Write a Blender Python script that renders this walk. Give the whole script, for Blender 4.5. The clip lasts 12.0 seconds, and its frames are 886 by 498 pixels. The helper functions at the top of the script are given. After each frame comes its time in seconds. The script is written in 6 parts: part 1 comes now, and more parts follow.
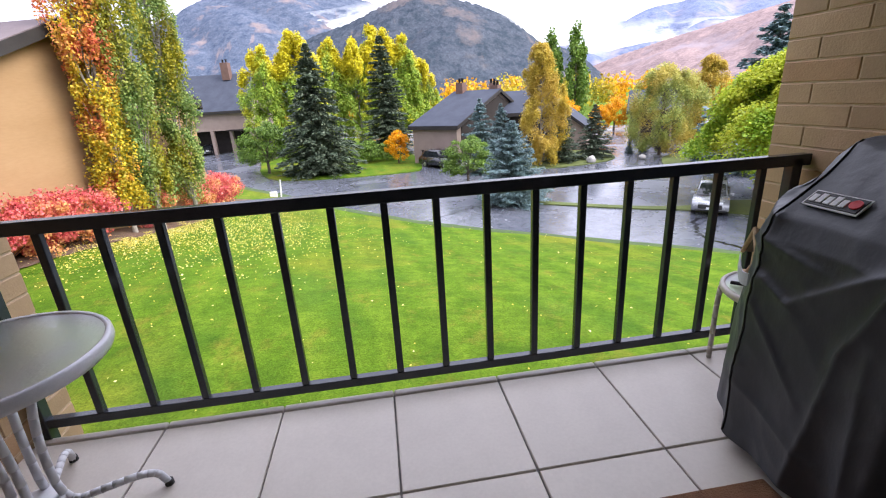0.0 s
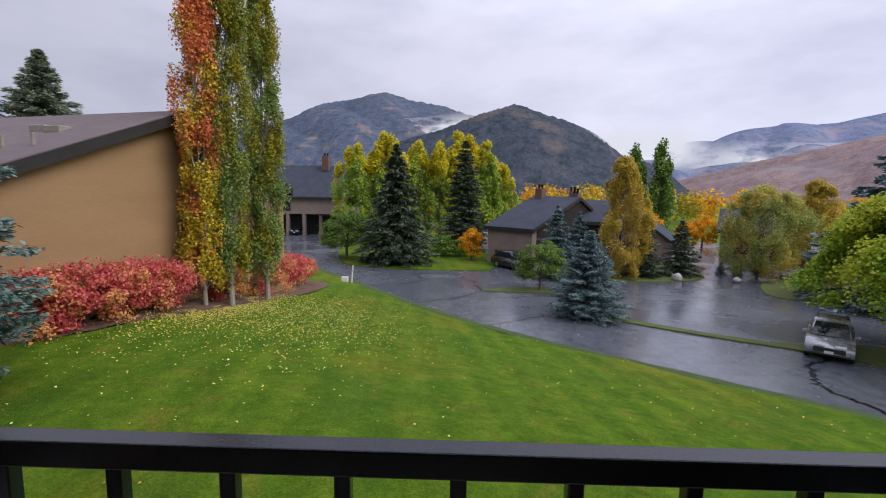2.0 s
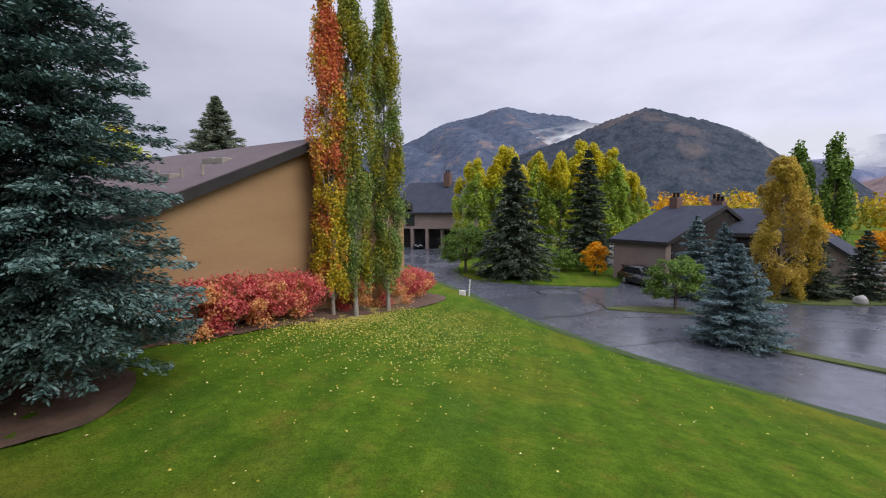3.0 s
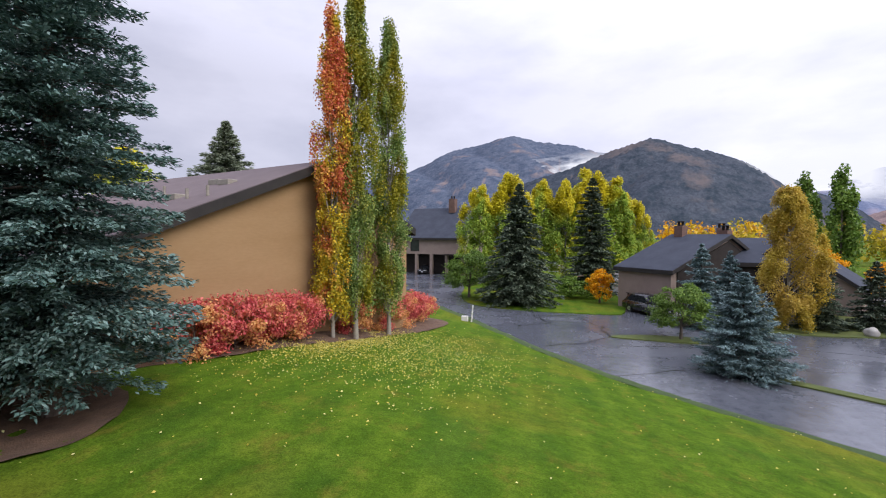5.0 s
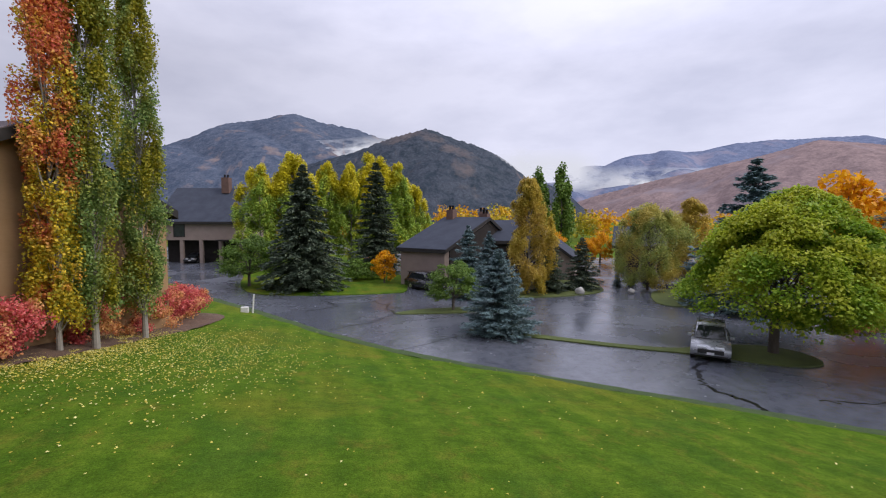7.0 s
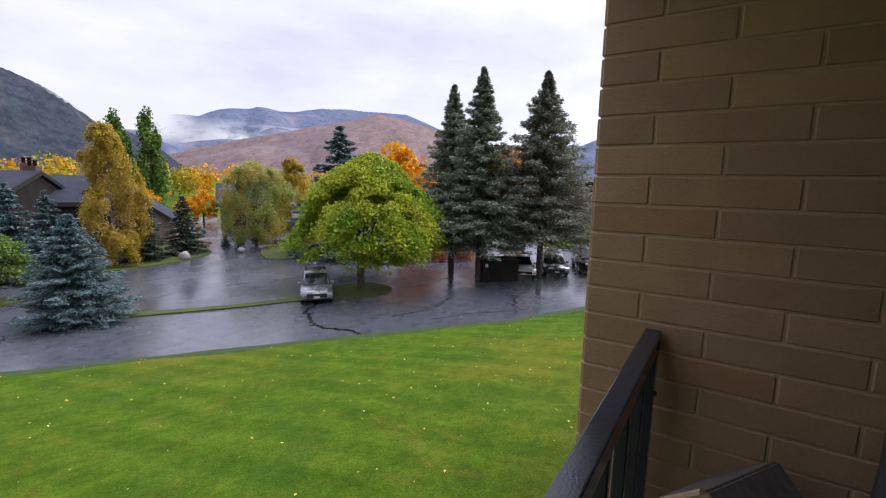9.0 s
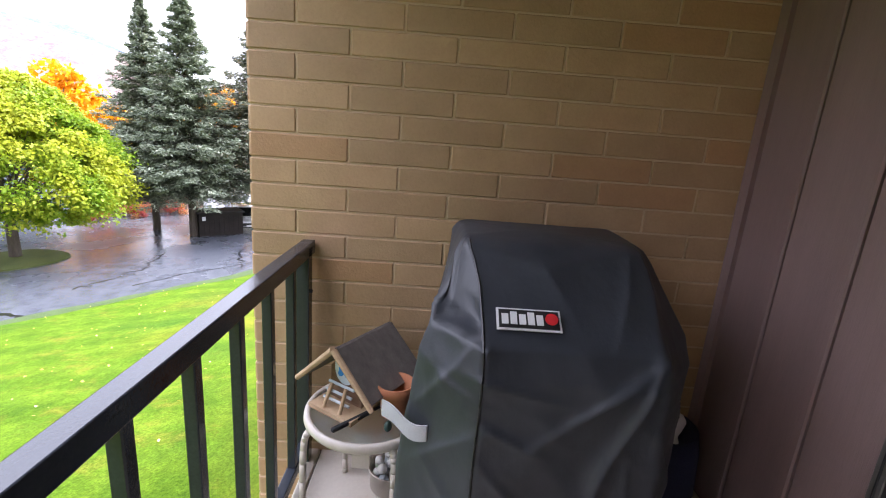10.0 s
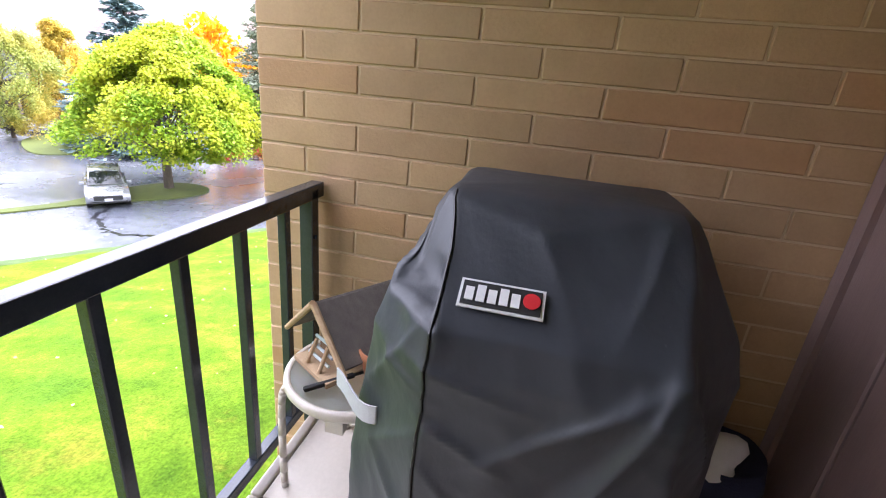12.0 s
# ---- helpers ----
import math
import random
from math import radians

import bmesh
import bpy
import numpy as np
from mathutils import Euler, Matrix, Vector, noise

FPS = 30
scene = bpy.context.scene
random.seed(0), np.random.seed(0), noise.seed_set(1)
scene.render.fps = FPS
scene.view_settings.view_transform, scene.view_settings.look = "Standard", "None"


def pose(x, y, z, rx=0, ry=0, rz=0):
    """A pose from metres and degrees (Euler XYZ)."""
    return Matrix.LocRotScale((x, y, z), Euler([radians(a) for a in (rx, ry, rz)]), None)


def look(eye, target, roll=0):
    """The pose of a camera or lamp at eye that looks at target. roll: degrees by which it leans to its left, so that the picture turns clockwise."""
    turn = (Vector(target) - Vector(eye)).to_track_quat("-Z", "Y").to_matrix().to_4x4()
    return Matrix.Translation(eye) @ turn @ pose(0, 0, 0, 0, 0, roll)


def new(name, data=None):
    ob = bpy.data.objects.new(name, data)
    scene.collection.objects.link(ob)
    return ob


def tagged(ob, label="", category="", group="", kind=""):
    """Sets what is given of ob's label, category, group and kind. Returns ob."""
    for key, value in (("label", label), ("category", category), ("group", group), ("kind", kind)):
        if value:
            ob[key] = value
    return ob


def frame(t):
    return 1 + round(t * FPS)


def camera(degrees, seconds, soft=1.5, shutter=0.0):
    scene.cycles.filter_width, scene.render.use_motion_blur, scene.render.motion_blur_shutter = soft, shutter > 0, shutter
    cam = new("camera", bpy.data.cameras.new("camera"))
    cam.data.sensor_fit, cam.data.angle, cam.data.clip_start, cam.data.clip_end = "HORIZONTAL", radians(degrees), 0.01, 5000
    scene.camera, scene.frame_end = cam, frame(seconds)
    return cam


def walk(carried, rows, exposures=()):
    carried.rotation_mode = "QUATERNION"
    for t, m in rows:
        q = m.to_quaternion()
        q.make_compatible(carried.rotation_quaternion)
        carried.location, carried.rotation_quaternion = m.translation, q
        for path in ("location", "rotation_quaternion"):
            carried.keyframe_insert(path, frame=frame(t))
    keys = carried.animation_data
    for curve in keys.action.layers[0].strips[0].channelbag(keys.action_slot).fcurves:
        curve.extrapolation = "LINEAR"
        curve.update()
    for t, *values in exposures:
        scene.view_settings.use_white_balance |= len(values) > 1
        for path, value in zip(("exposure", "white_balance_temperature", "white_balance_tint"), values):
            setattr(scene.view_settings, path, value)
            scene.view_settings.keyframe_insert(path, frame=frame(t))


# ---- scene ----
cam = camera(89.6, 12.0, 1.1)
PATH = [
    (0, (0.368, -1.898, 1.367), (0.613, -0.023, 0.713), -3.5),
    (0.5, (0.318, -1.662, 1.399), (0.368, 0.295, 0.986), 2.7),
    (0.6, (0.321, -1.607, 1.397), (0.307, 0.361, 1.039), 2.9),
    (0.9, (0.375, -1.404, 1.428), (0.29, 0.575, 1.144), 2),
    (1, (0.403, -1.334, 1.437), (0.316, 0.647, 1.174), 1.4),
    (1.2, (0.467, -1.206, 1.467), (0.368, 0.776, 1.209), 0.4),
    (1.5, (0.517, -1.083, 1.467), (0.419, 0.901, 1.231), 0.2),
    (1.8, (0.562, -0.903, 1.471), (0.483, 1.082, 1.234), 0.6),
    (2, (0.577, -0.816, 1.484), (0.532, 1.169, 1.247), 1),
    (2.5, (0.667, -0.52, 1.47), (0.577, 1.467, 1.258), 0.8),
    (3, (0.82, -0.43, 1.5), (0.243, 1.476, 1.321), -0.5),
    (3.2, (0.86, -0.42, 1.51), (0.158, 1.447, 1.356), -1),
    (4.8, (0.97, -0.36, 1.4), (0.188, 1.48, 1.342), -0.2),
    (5, (0.95, -0.35, 1.39), (0.349, 1.556, 1.328), 0.3),
    (5.5, (0.96, -0.32, 1.37), (0.723, 1.664, 1.289), 1.1),
    (6, (0.97, -0.28, 1.365), (0.936, 1.717, 1.259), 1.1),
    (6.5, (0.99, -0.25, 1.37), (1.134, 1.741, 1.244), 0.4),
    (6.7, (0.99, -0.23, 1.375), (1.205, 1.754, 1.244), 0.1),
    (8.3, (0.851, -0.074, 1.529), (2.012, 1.545, 1.343), 0.6),
    (8.5, (0.84, -0.076, 1.526), (2.186, 1.386, 1.303), 0.1),
    (9, (0.779, -0.181, 1.497), (2.443, 0.885, 1.188), 1),
    (9.5, (0.709, -0.412, 1.446), (2.571, 0.158, 0.993), 2.1),
    (10, (0.61, -0.505, 1.438), (2.552, -0.559, 0.965), 4.3),
    (10.5, (0.543, -0.499, 1.428), (2.39, -1.018, 0.865), 6.2),
    (11, (0.562, -0.62, 1.417), (2.405, -1.134, 0.835), 5.2),
    (11.5, (0.669, -0.748, 1.406), (2.559, -0.876, 0.764), 3.2),
    (12, (0.893, -0.813, 1.384), (2.733, -0.441, 0.693), 5.5),
]
walk(cam, [(t, look(eye, target, roll)) for t, eye, target, roll in PATH],
     [(0.0, 1.6), (0.5, 1.0), (1.0, 0.42), (1.5, 0.12), (3.2, 0.08), (5.0, 0.42), (6.0, 0.05), (8.6, 0.05), (9.0, 0.35), (9.5, 1.0), (10.0, 2.4), (10.5, 3.5), (11.4, 3.4), (12.0, 2.95)])


# ---------- light ----------
ROAD_Z = -5.6
world = bpy.data.worlds.new("overcast_sky")
scene.world = world
world.use_nodes = True
wn, wl = world.node_tree.nodes, world.node_tree.links
wn.clear()
SUN_EL, SUN_ROT = radians(40), radians(112)
sky = wn.new("ShaderNodeTexSky")
sky.sky_type = "NISHITA"
sky.sun_disc = False
sky.sun_elevation, sky.sun_rotation = SUN_EL, SUN_ROT
sky_dim = wn.new("ShaderNodeVectorMath")
sky_dim.operation = "SCALE"
sky_dim.inputs[3].default_value = 0.09
wl.new(sky.outputs[0], sky_dim.inputs[0])
coord = wn.new("ShaderNodeTexCoord")
squash = wn.new("ShaderNodeMapping")
squash.inputs["Scale"].default_value = (1.3, 1.3, 3.4)
wl.new(coord.outputs["Generated"], squash.inputs[0])
cloud = wn.new("ShaderNodeTexNoise")
cloud.inputs["Scale"].default_value, cloud.inputs["Detail"].default_value, cloud.inputs["Roughness"].default_value = 1.9, 6, 0.55
wl.new(squash.outputs[0], cloud.inputs[0])
cloud_ramp = wn.new("ShaderNodeValToRGB")
cloud_ramp.color_ramp.elements[0].position, cloud_ramp.color_ramp.elements[0].color = 0.30, (0.56, 0.57, 0.73, 1)
cloud_ramp.color_ramp.elements[1].position, cloud_ramp.color_ramp.elements[1].color = 0.60, (0.76, 0.76, 0.93, 1)
wl.new(cloud.outputs[0], cloud_ramp.inputs[0])
cloud_mix = wn.new("ShaderNodeMix")
cloud_mix.data_type = "RGBA"
cloud_mix.inputs[0].default_value = 0.93
wl.new(sky_dim.outputs[0], cloud_mix.inputs[6])
wl.new(cloud_ramp.outputs[0], cloud_mix.inputs[7])
# an overcast sky is about twice as bright overhead as near the horizon
height = wn.new("ShaderNodeSeparateXYZ")
wl.new(coord.outputs["Generated"], height.inputs[0])
lift = wn.new("ShaderNodeMapRange")
lift.inputs[1].default_value, lift.inputs[2].default_value, lift.inputs[3].default_value, lift.inputs[4].default_value = 0.30, 1.0, 1.0, 2.3
wl.new(height.outputs[2], lift.inputs[0])
# and brighter on the side of the hidden sun
toward = wn.new("ShaderNodeMapRange")
toward.inputs[1].default_value, toward.inputs[2].default_value, toward.inputs[3].default_value, toward.inputs[4].default_value = -0.7, 0.5, 0.72, 1.12
wl.new(height.outputs[0], toward.inputs[0])
both = wn.new("ShaderNodeMath")
both.operation = "MULTIPLY"
wl.new(lift.outputs[0], both.inputs[0])
wl.new(toward.outputs[0], both.inputs[1])
back = wn.new("ShaderNodeBackground")
wl.new(both.outputs[0], back.inputs[1])
wl.new(cloud_mix.outputs[2], back.inputs[0])
wout = wn.new("ShaderNodeOutputWorld")
wl.new(back.outputs[0], wout.inputs[0])

sun = new("sun", bpy.data.lights.new("sun", "SUN"))
sun.data.energy, sun.data.angle, sun.data.color = 2.1, radians(40), (1.0, 0.96, 0.9)
sun.matrix_world = look((0, 0, 0), (-math.sin(SUN_ROT) * math.cos(SUN_EL), -math.cos(SUN_ROT) * math.cos(SUN_EL), -math.sin(SUN_EL)))


# ---------- materials ----------
def shader(name):
    m = bpy.data.materials.new(name)
    m.use_nodes = True
    n, l = m.node_tree.nodes, m.node_tree.links
    return m, n, l, n["Principled BSDF"]


def noise_of(n, l, source, scale, detail=4, rough=0.55, stretch=None):
    if stretch:
        mp = n.new("ShaderNodeMapping")
        mp.inputs["Scale"].default_value = stretch
        l.new(source, mp.inputs[0])
        source = mp.outputs[0]
    t = n.new("ShaderNodeTexNoise")
    t.inputs["Scale"].default_value, t.inputs["Detail"].default_value, t.inputs["Roughness"].default_value = scale, detail, rough
    l.new(source, t.inputs[0])
    return t.outputs[0]


def ramp_of(n, l, source, stops):
    r = n.new("ShaderNodeValToRGB")
    e = r.color_ramp.elements
    while len(e) < len(stops):
        e.new(0.5)
    for i, (p, c) in enumerate(stops):
        e[i].position, e[i].color = p, (*c, 1)
    l.new(source, r.inputs[0])
    return r.outputs[0]


def mix_of(n, l, factor, a, b, kind="MIX"):
    x = n.new("ShaderNodeMix")
    x.data_type, x.blend_type = "RGBA", kind
    for socket, value in ((x.inputs[0], factor), (x.inputs[6], a), (x.inputs[7], b)):
        if isinstance(value, (int, float)):
            socket.default_value = value
        elif isinstance(value, tuple):
            socket.default_value = (*value, 1)
        else:
            l.new(value, socket)
    return x.outputs[2]


def bump_of(n, l, b, height, strength, distance=0.01):
    u = n.new("ShaderNodeBump")
    u.inputs["Strength"].default_value, u.inputs["Distance"].default_value = strength, distance
    l.new(height, u.inputs["Height"])
    l.new(u.outputs[0], b.inputs["Normal"])


def surface(name, dark, light, rough=0.7, broad=3.0, fine=60.0, bump=0.25, metal=0.0, each=0.0, stretch=None, depth=0.004, odd=None):
    """A plain surface: broad stains, fine grain, relief, and a shade of its own for each object."""
    m, n, l, b = shader(name)
    tc = n.new("ShaderNodeTexCoord").outputs["Object"]
    if each:
        info = n.new("ShaderNodeObjectInfo")
        add = n.new("ShaderNodeVectorMath")
        l.new(tc, add.inputs[0])
        l.new(info.outputs["Random"], add.inputs[1])
        scl = n.new("ShaderNodeVectorMath")
        scl.operation = "MULTIPLY_ADD"
        scl.inputs[1].default_value, scl.inputs[2].default_value = (1, 1, 1), (0, 0, 0)
        l.new(add.outputs[0], scl.inputs[0])
        tc = scl.outputs[0]
    big = noise_of(n, l, tc, broad, 5, 0.6, stretch)
    small = noise_of(n, l, tc, fine, 3, 0.6, stretch)
    c = ramp_of(n, l, big, [(0.32, dark), (0.68, light)])
    c = mix_of(n, l, 0.35, c, ramp_of(n, l, small, [(0.3, dark), (0.7, light)]))
    if each:
        if odd:
            c = mix_of(n, l, ramp_of(n, l, info.outputs["Random"], [(0.80, (0, 0, 0)), (0.88, (1, 1, 1))]), c, odd, "MULTIPLY")
        v = n.new("ShaderNodeMapRange")
        v.inputs[3].default_value, v.inputs[4].default_value = 1 - each, 1 + each
        l.new(info.outputs["Random"], v.inputs[0])
        c = mix_of(n, l, 1.0, c, v.outputs[0], "MULTIPLY")
    l.new(c, b.inputs["Base Color"])
    b.inputs["Metallic"].default_value = metal
    rr = n.new("ShaderNodeMapRange")
    rr.inputs[3].default_value, rr.inputs[4].default_value = max(0.02, rough - 0.12), min(1, rough + 0.1)
    l.new(big, rr.inputs[0])
    l.new(rr.outputs[0], b.inputs["Roughness"])
    if bump:
        bump_of(n, l, b, small, bump, depth)
    return m


def leafy(name, stops, patch=0.0, patch_stops=None, glow=0.35, gloss=0.5, patch_stretch=(1, 1, 1), rise=None):
    """Leaves: each leaf has its own shade; patches of other colour over the crown; light passes through."""
    m, n, l, b = shader(name)
    geo = n.new("ShaderNodeNewGeometry")
    c = ramp_of(n, l, geo.outputs["Random Per Island"], stops)
    if patch:
        tc = n.new("ShaderNodeTexCoord").outputs["Object"]
        f = noise_of(n, l, tc, patch, 2, 0.5, patch_stretch)
        if rise:
            sep = n.new("ShaderNodeSeparateXYZ")
            l.new(tc, sep.inputs[0])
            climb = n.new("ShaderNodeMapRange")
            climb.inputs[1].default_value, climb.inputs[2].default_value, climb.inputs[3].default_value, climb.inputs[4].default_value = rise[0], rise[1], 0.15, -0.09
            l.new(sep.outputs[2], climb.inputs[0])
            add = n.new("ShaderNodeMath")
            l.new(f, add.inputs[0])
            l.new(climb.outputs[0], add.inputs[1])
            f = add.outputs[0]
        gate = ramp_of(n, l, f, [(0.44, (0, 0, 0)), (0.56, (1, 1, 1))])
        c = mix_of(n, l, gate, c, ramp_of(n, l, geo.outputs["Random Per Island"], patch_stops))
    l.new(c, b.inputs["Base Color"])
    b.inputs["Roughness"].default_value = gloss
    b.inputs["Specular IOR Level"].default_value = 0.25
    tr = n.new("ShaderNodeBsdfTranslucent")
    l.new(c, tr.inputs[0])
    mx = n.new("ShaderNodeMixShader")
    mx.inputs[0].default_value = glow
    l.new(b.outputs[0], mx.inputs[1])
    l.new(tr.outputs[0], mx.inputs[2])
    l.new(mx.outputs[0], n["Material Output"].inputs[0])
    return m


BRICK = surface("painted_brick", (0.40, 0.262, 0.142), (0.50, 0.338, 0.19), 0.62, 5, 90, 0.5, each=0.15, odd=(0.84, 0.76, 0.70))
MORTAR = surface("brick_mortar", (0.50, 0.37, 0.23), (0.60, 0.46, 0.31), 0.85, 6, 120, 0.5)
RAIL = surface("black_rail_paint", (0.020, 0.025, 0.033), (0.034, 0.041, 0.052), 0.18, 8, 140, 0.12)
TILE = surface("balcony_tile", (0.50, 0.452, 0.388), (0.61, 0.556, 0.482), 0.42, 2.5, 70, 0.12, each=0.05)
GROUT = surface("tile_grout", (0.13, 0.12, 0.11), (0.2, 0.18, 0.17), 0.9, 9, 120, 0.3)
SIDING = surface("brown_siding", (0.19, 0.128, 0.118), (0.245, 0.168, 0.155), 0.6, 1.5, 60, 0.3, stretch=(6, 6, 0.35))
SOFFIT = surface("unseen_soffit", (0.20, 0.16, 0.13), (0.26, 0.21, 0.17), 0.8, 2, 60, 0.2)
STUCCO = surface("tan_stucco", (0.258, 0.158, 0.080), (0.322, 0.206, 0.110), 0.88, 0.5, 7, 0.4, stretch=(0.6, 0.6, 2.2))
SHINGLE = surface("brown_shingle", (0.108, 0.085, 0.088), (0.155, 0.124, 0.127), 0.8, 1.2, 16, 0.5, stretch=(1, 1, 2.5))
SLATE = surface("slate_shingle", (0.030, 0.035, 0.050), (0.054, 0.061, 0.080), 0.88, 0.8, 12, 0.5)
FASCIA = surface("dark_fascia", (0.022, 0.02, 0.02), (0.04, 0.036, 0.034), 0.7, 2, 40, 0.2)
TAUPE = surface("taupe_wall", (0.215, 0.163, 0.140), (0.280, 0.220, 0.192), 0.85, 0.8, 14, 0.3)
# dark timber, also used as painted shade on a gable and in garages
WOOD_AND_SHADE = surface("dark_wood_and_shade", (0.018, 0.015, 0.014), (0.036, 0.030, 0.028), 0.88, 1.5, 20, 0.3)
CHIMNEY = surface("chimney_brick", (0.085, 0.045, 0.035), (0.14, 0.08, 0.062), 0.85, 2, 20, 0.4)
BARK = surface("bark", (0.07, 0.055, 0.045), (0.15, 0.12, 0.10), 0.9, 3, 25, 0.8, stretch=(1, 1, 0.25), depth=0.02)
PALE_BARK = surface("pale_bark", (0.182, 0.163, 0.137), (0.299, 0.273, 0.234), 0.85, 3, 25, 0.5, stretch=(1, 1, 2.5))
MULCH = surface("bark_mulch", (0.06, 0.035, 0.022), (0.15, 0.09, 0.058), 0.95, 3, 30, 0.9, depth=0.03)
for far_matt in (SLATE, WOOD_AND_SHADE, FASCIA, SHINGLE, STUCCO, TAUPE):
    far_matt.node_tree.nodes["Principled BSDF"].inputs["Specular IOR Level"].default_value = 0.15
FAR_PANE = surface("far_window_glass", (0.012, 0.014, 0.017), (0.03, 0.034, 0.04), 0.15, 1, 9, 0.0)


def grass_material():
    m, n, l, b = shader("mown_grass")
    pos = n.new("ShaderNodeNewGeometry").outputs["Position"]
    big = noise_of(n, l, pos, 0.16, 4, 0.6)
    mid = noise_of(n, l, pos, 1.3, 5, 0.65)
    fine = noise_of(n, l, pos, 26.0, 4, 0.75)
    blade = noise_of(n, l, pos, 5.0, 5, 0.75)
    c = ramp_of(n, l, mid, [(0.30, (0.046, 0.094, 0.008)), (0.52, (0.074, 0.136, 0.010)), (0.72, (0.108, 0.172, 0.016))])
    dry = ramp_of(n, l, big, [(0.50, (0, 0, 0)), (0.70, (0.7, 0.7, 0.7))])
    c = mix_of(n, l, dry, c, (0.185, 0.155, 0.022))
    worn = ramp_of(n, l, noise_of(n, l, pos, 0.8, 5, 0.75, (1.3, 0.8, 1.0)), [(0.53, (0, 0, 0)), (0.68, (0.7, 0.7, 0.7))])
    c = mix_of(n, l, worn, c, (0.160, 0.135, 0.024))
    lush = ramp_of(n, l, noise_of(n, l, pos, 0.38, 4, 0.6), [(0.50, (0, 0, 0)), (0.66, (0.6, 0.6, 0.6))])
    c = mix_of(n, l, lush, c, (0.040, 0.098, 0.012))
    # mower stripes run across the slope in gentle bands
    mp = n.new("ShaderNodeMapping")
    mp.inputs["Rotation"].default_value = (0, 0, radians(-6))
    l.new(pos, mp.inputs[0])
    wave = n.new("ShaderNodeTexWave")
    wave.inputs["Scale"].default_value, wave.inputs["Distortion"].default_value, wave.inputs["Detail"].default_value = 0.24, 2.2, 2
    l.new(mp.outputs[0], wave.inputs[0])
    c = mix_of(n, l, 0.13, c, ramp_of(n, l, wave.outputs[1], [(0.35, (0.048, 0.105, 0.008)), (0.75, (0.150, 0.215, 0.022))]))
    c = mix_of(n, l, 0.9, c, ramp_of(n, l, fine, [(0.30, (0.45, 0.48, 0.4)), (0.70, (1.36, 1.33, 1.28))]), "MULTIPLY")
    c = mix_of(n, l, 0.8, c, ramp_of(n, l, blade, [(0.3, (0.66, 0.70, 0.66)), (0.7, (1.30, 1.25, 1.2))]), "MULTIPLY")
    l.new(c, b.inputs["Base Color"])
    b.inputs["Roughness"].default_value = 0.9
    b.inputs["Specular IOR Level"].default_value = 0.05
    bump_of(n, l, b, fine, 0.8, 0.03)
    return m


def asphalt_material():
    m, n, l, b = shader("wet_asphalt")
    pos = n.new("ShaderNodeNewGeometry").outputs["Position"]
    wet = noise_of(n, l, pos, 0.22, 5, 0.62)
    mid = noise_of(n, l, pos, 1.6, 5, 0.6)
    fine = noise_of(n, l, pos, 60.0, 2, 0.6)
    # the blue-grey base holds part of the sky's reflection
    c = ramp_of(n, l, mid, [(0.3, (0.066, 0.072, 0.088)), (0.7, (0.110, 0.117, 0.138))])
    c = mix_of(n, l, 0.5, c, ramp_of(n, l, fine, [(0.3, (0.7, 0.7, 0.7)), (0.7, (1.3, 1.3, 1.3))]), "MULTIPLY")
    l.new(c, b.inputs["Base Color"])
    l.new(ramp_of(n, l, wet, [(0.38, (0.10, 0.10, 0.10)), (0.62, (0.34, 0.34, 0.34))]), b.inputs["Roughness"])
    b.inputs["Specular IOR Level"].default_value = 0.55
    bump_of(n, l, b, fine, 0.25, 0.006)
    return m


GRASS = grass_material()
ASPHALT = asphalt_material()
TURF = surface("worn_verge_turf", (0.052, 0.075, 0.014), (0.110, 0.130, 0.026), 0.95, 0.9, 22, 0.7, depth=0.02)
SEAL = surface("crack_sealant", (0.010, 0.010, 0.012), (0.018, 0.018, 0.021), 0.25, 2, 30, 0.1)
SPRUCE = leafy("spruce_needles", [(0.0, (0.034, 0.052, 0.034)), (0.5, (0.072, 0.100, 0.064)), (1.0, (0.150, 0.182, 0.118))], glow=0.12)
NEAR_SPRUCE = leafy("grey_green_needles", [(0.0, (0.044, 0.090, 0.079)), (0.5, (0.099, 0.171, 0.152)), (1.0, (0.198, 0.286, 0.264))], glow=0.12)
BLUE_SPRUCE = leafy("blue_spruce_needles", [(0.0, (0.060, 0.110, 0.108)), (0.5, (0.135, 0.205, 0.21)), (1.0, (0.26, 0.35, 0.36))], glow=0.12)
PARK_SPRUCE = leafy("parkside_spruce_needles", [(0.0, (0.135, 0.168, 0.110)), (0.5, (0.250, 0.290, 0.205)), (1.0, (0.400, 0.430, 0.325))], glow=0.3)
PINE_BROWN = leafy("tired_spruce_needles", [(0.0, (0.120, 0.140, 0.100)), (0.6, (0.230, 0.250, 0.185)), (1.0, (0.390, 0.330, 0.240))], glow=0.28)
MAPLE = leafy("maple_leaves", [(0.0, (0.15, 0.27, 0.020)), (0.5, (0.26, 0.40, 0.030)), (1.0, (0.42, 0.52, 0.05))], 0.30, [(0.0, (0.32, 0.40, 0.03)), (1.0, (0.56, 0.56, 0.05))], glow=0.45)
GREEN_LEAF = leafy("green_leaves", [(0.0, (0.075, 0.14, 0.022)), (0.5, (0.13, 0.22, 0.035)), (1.0, (0.22, 0.32, 0.06))])
YELLOW_GREEN = leafy("turning_aspen_leaves", [(0.0, (0.190, 0.310, 0.045)), (0.5, (0.300, 0.420, 0.060)), (1.0, (0.440, 0.520, 0.075))], 0.22, [(0.0, (0.480, 0.440, 0.020)), (1.0, (0.720, 0.610, 0.030))], rise=(14.0, 5.5))
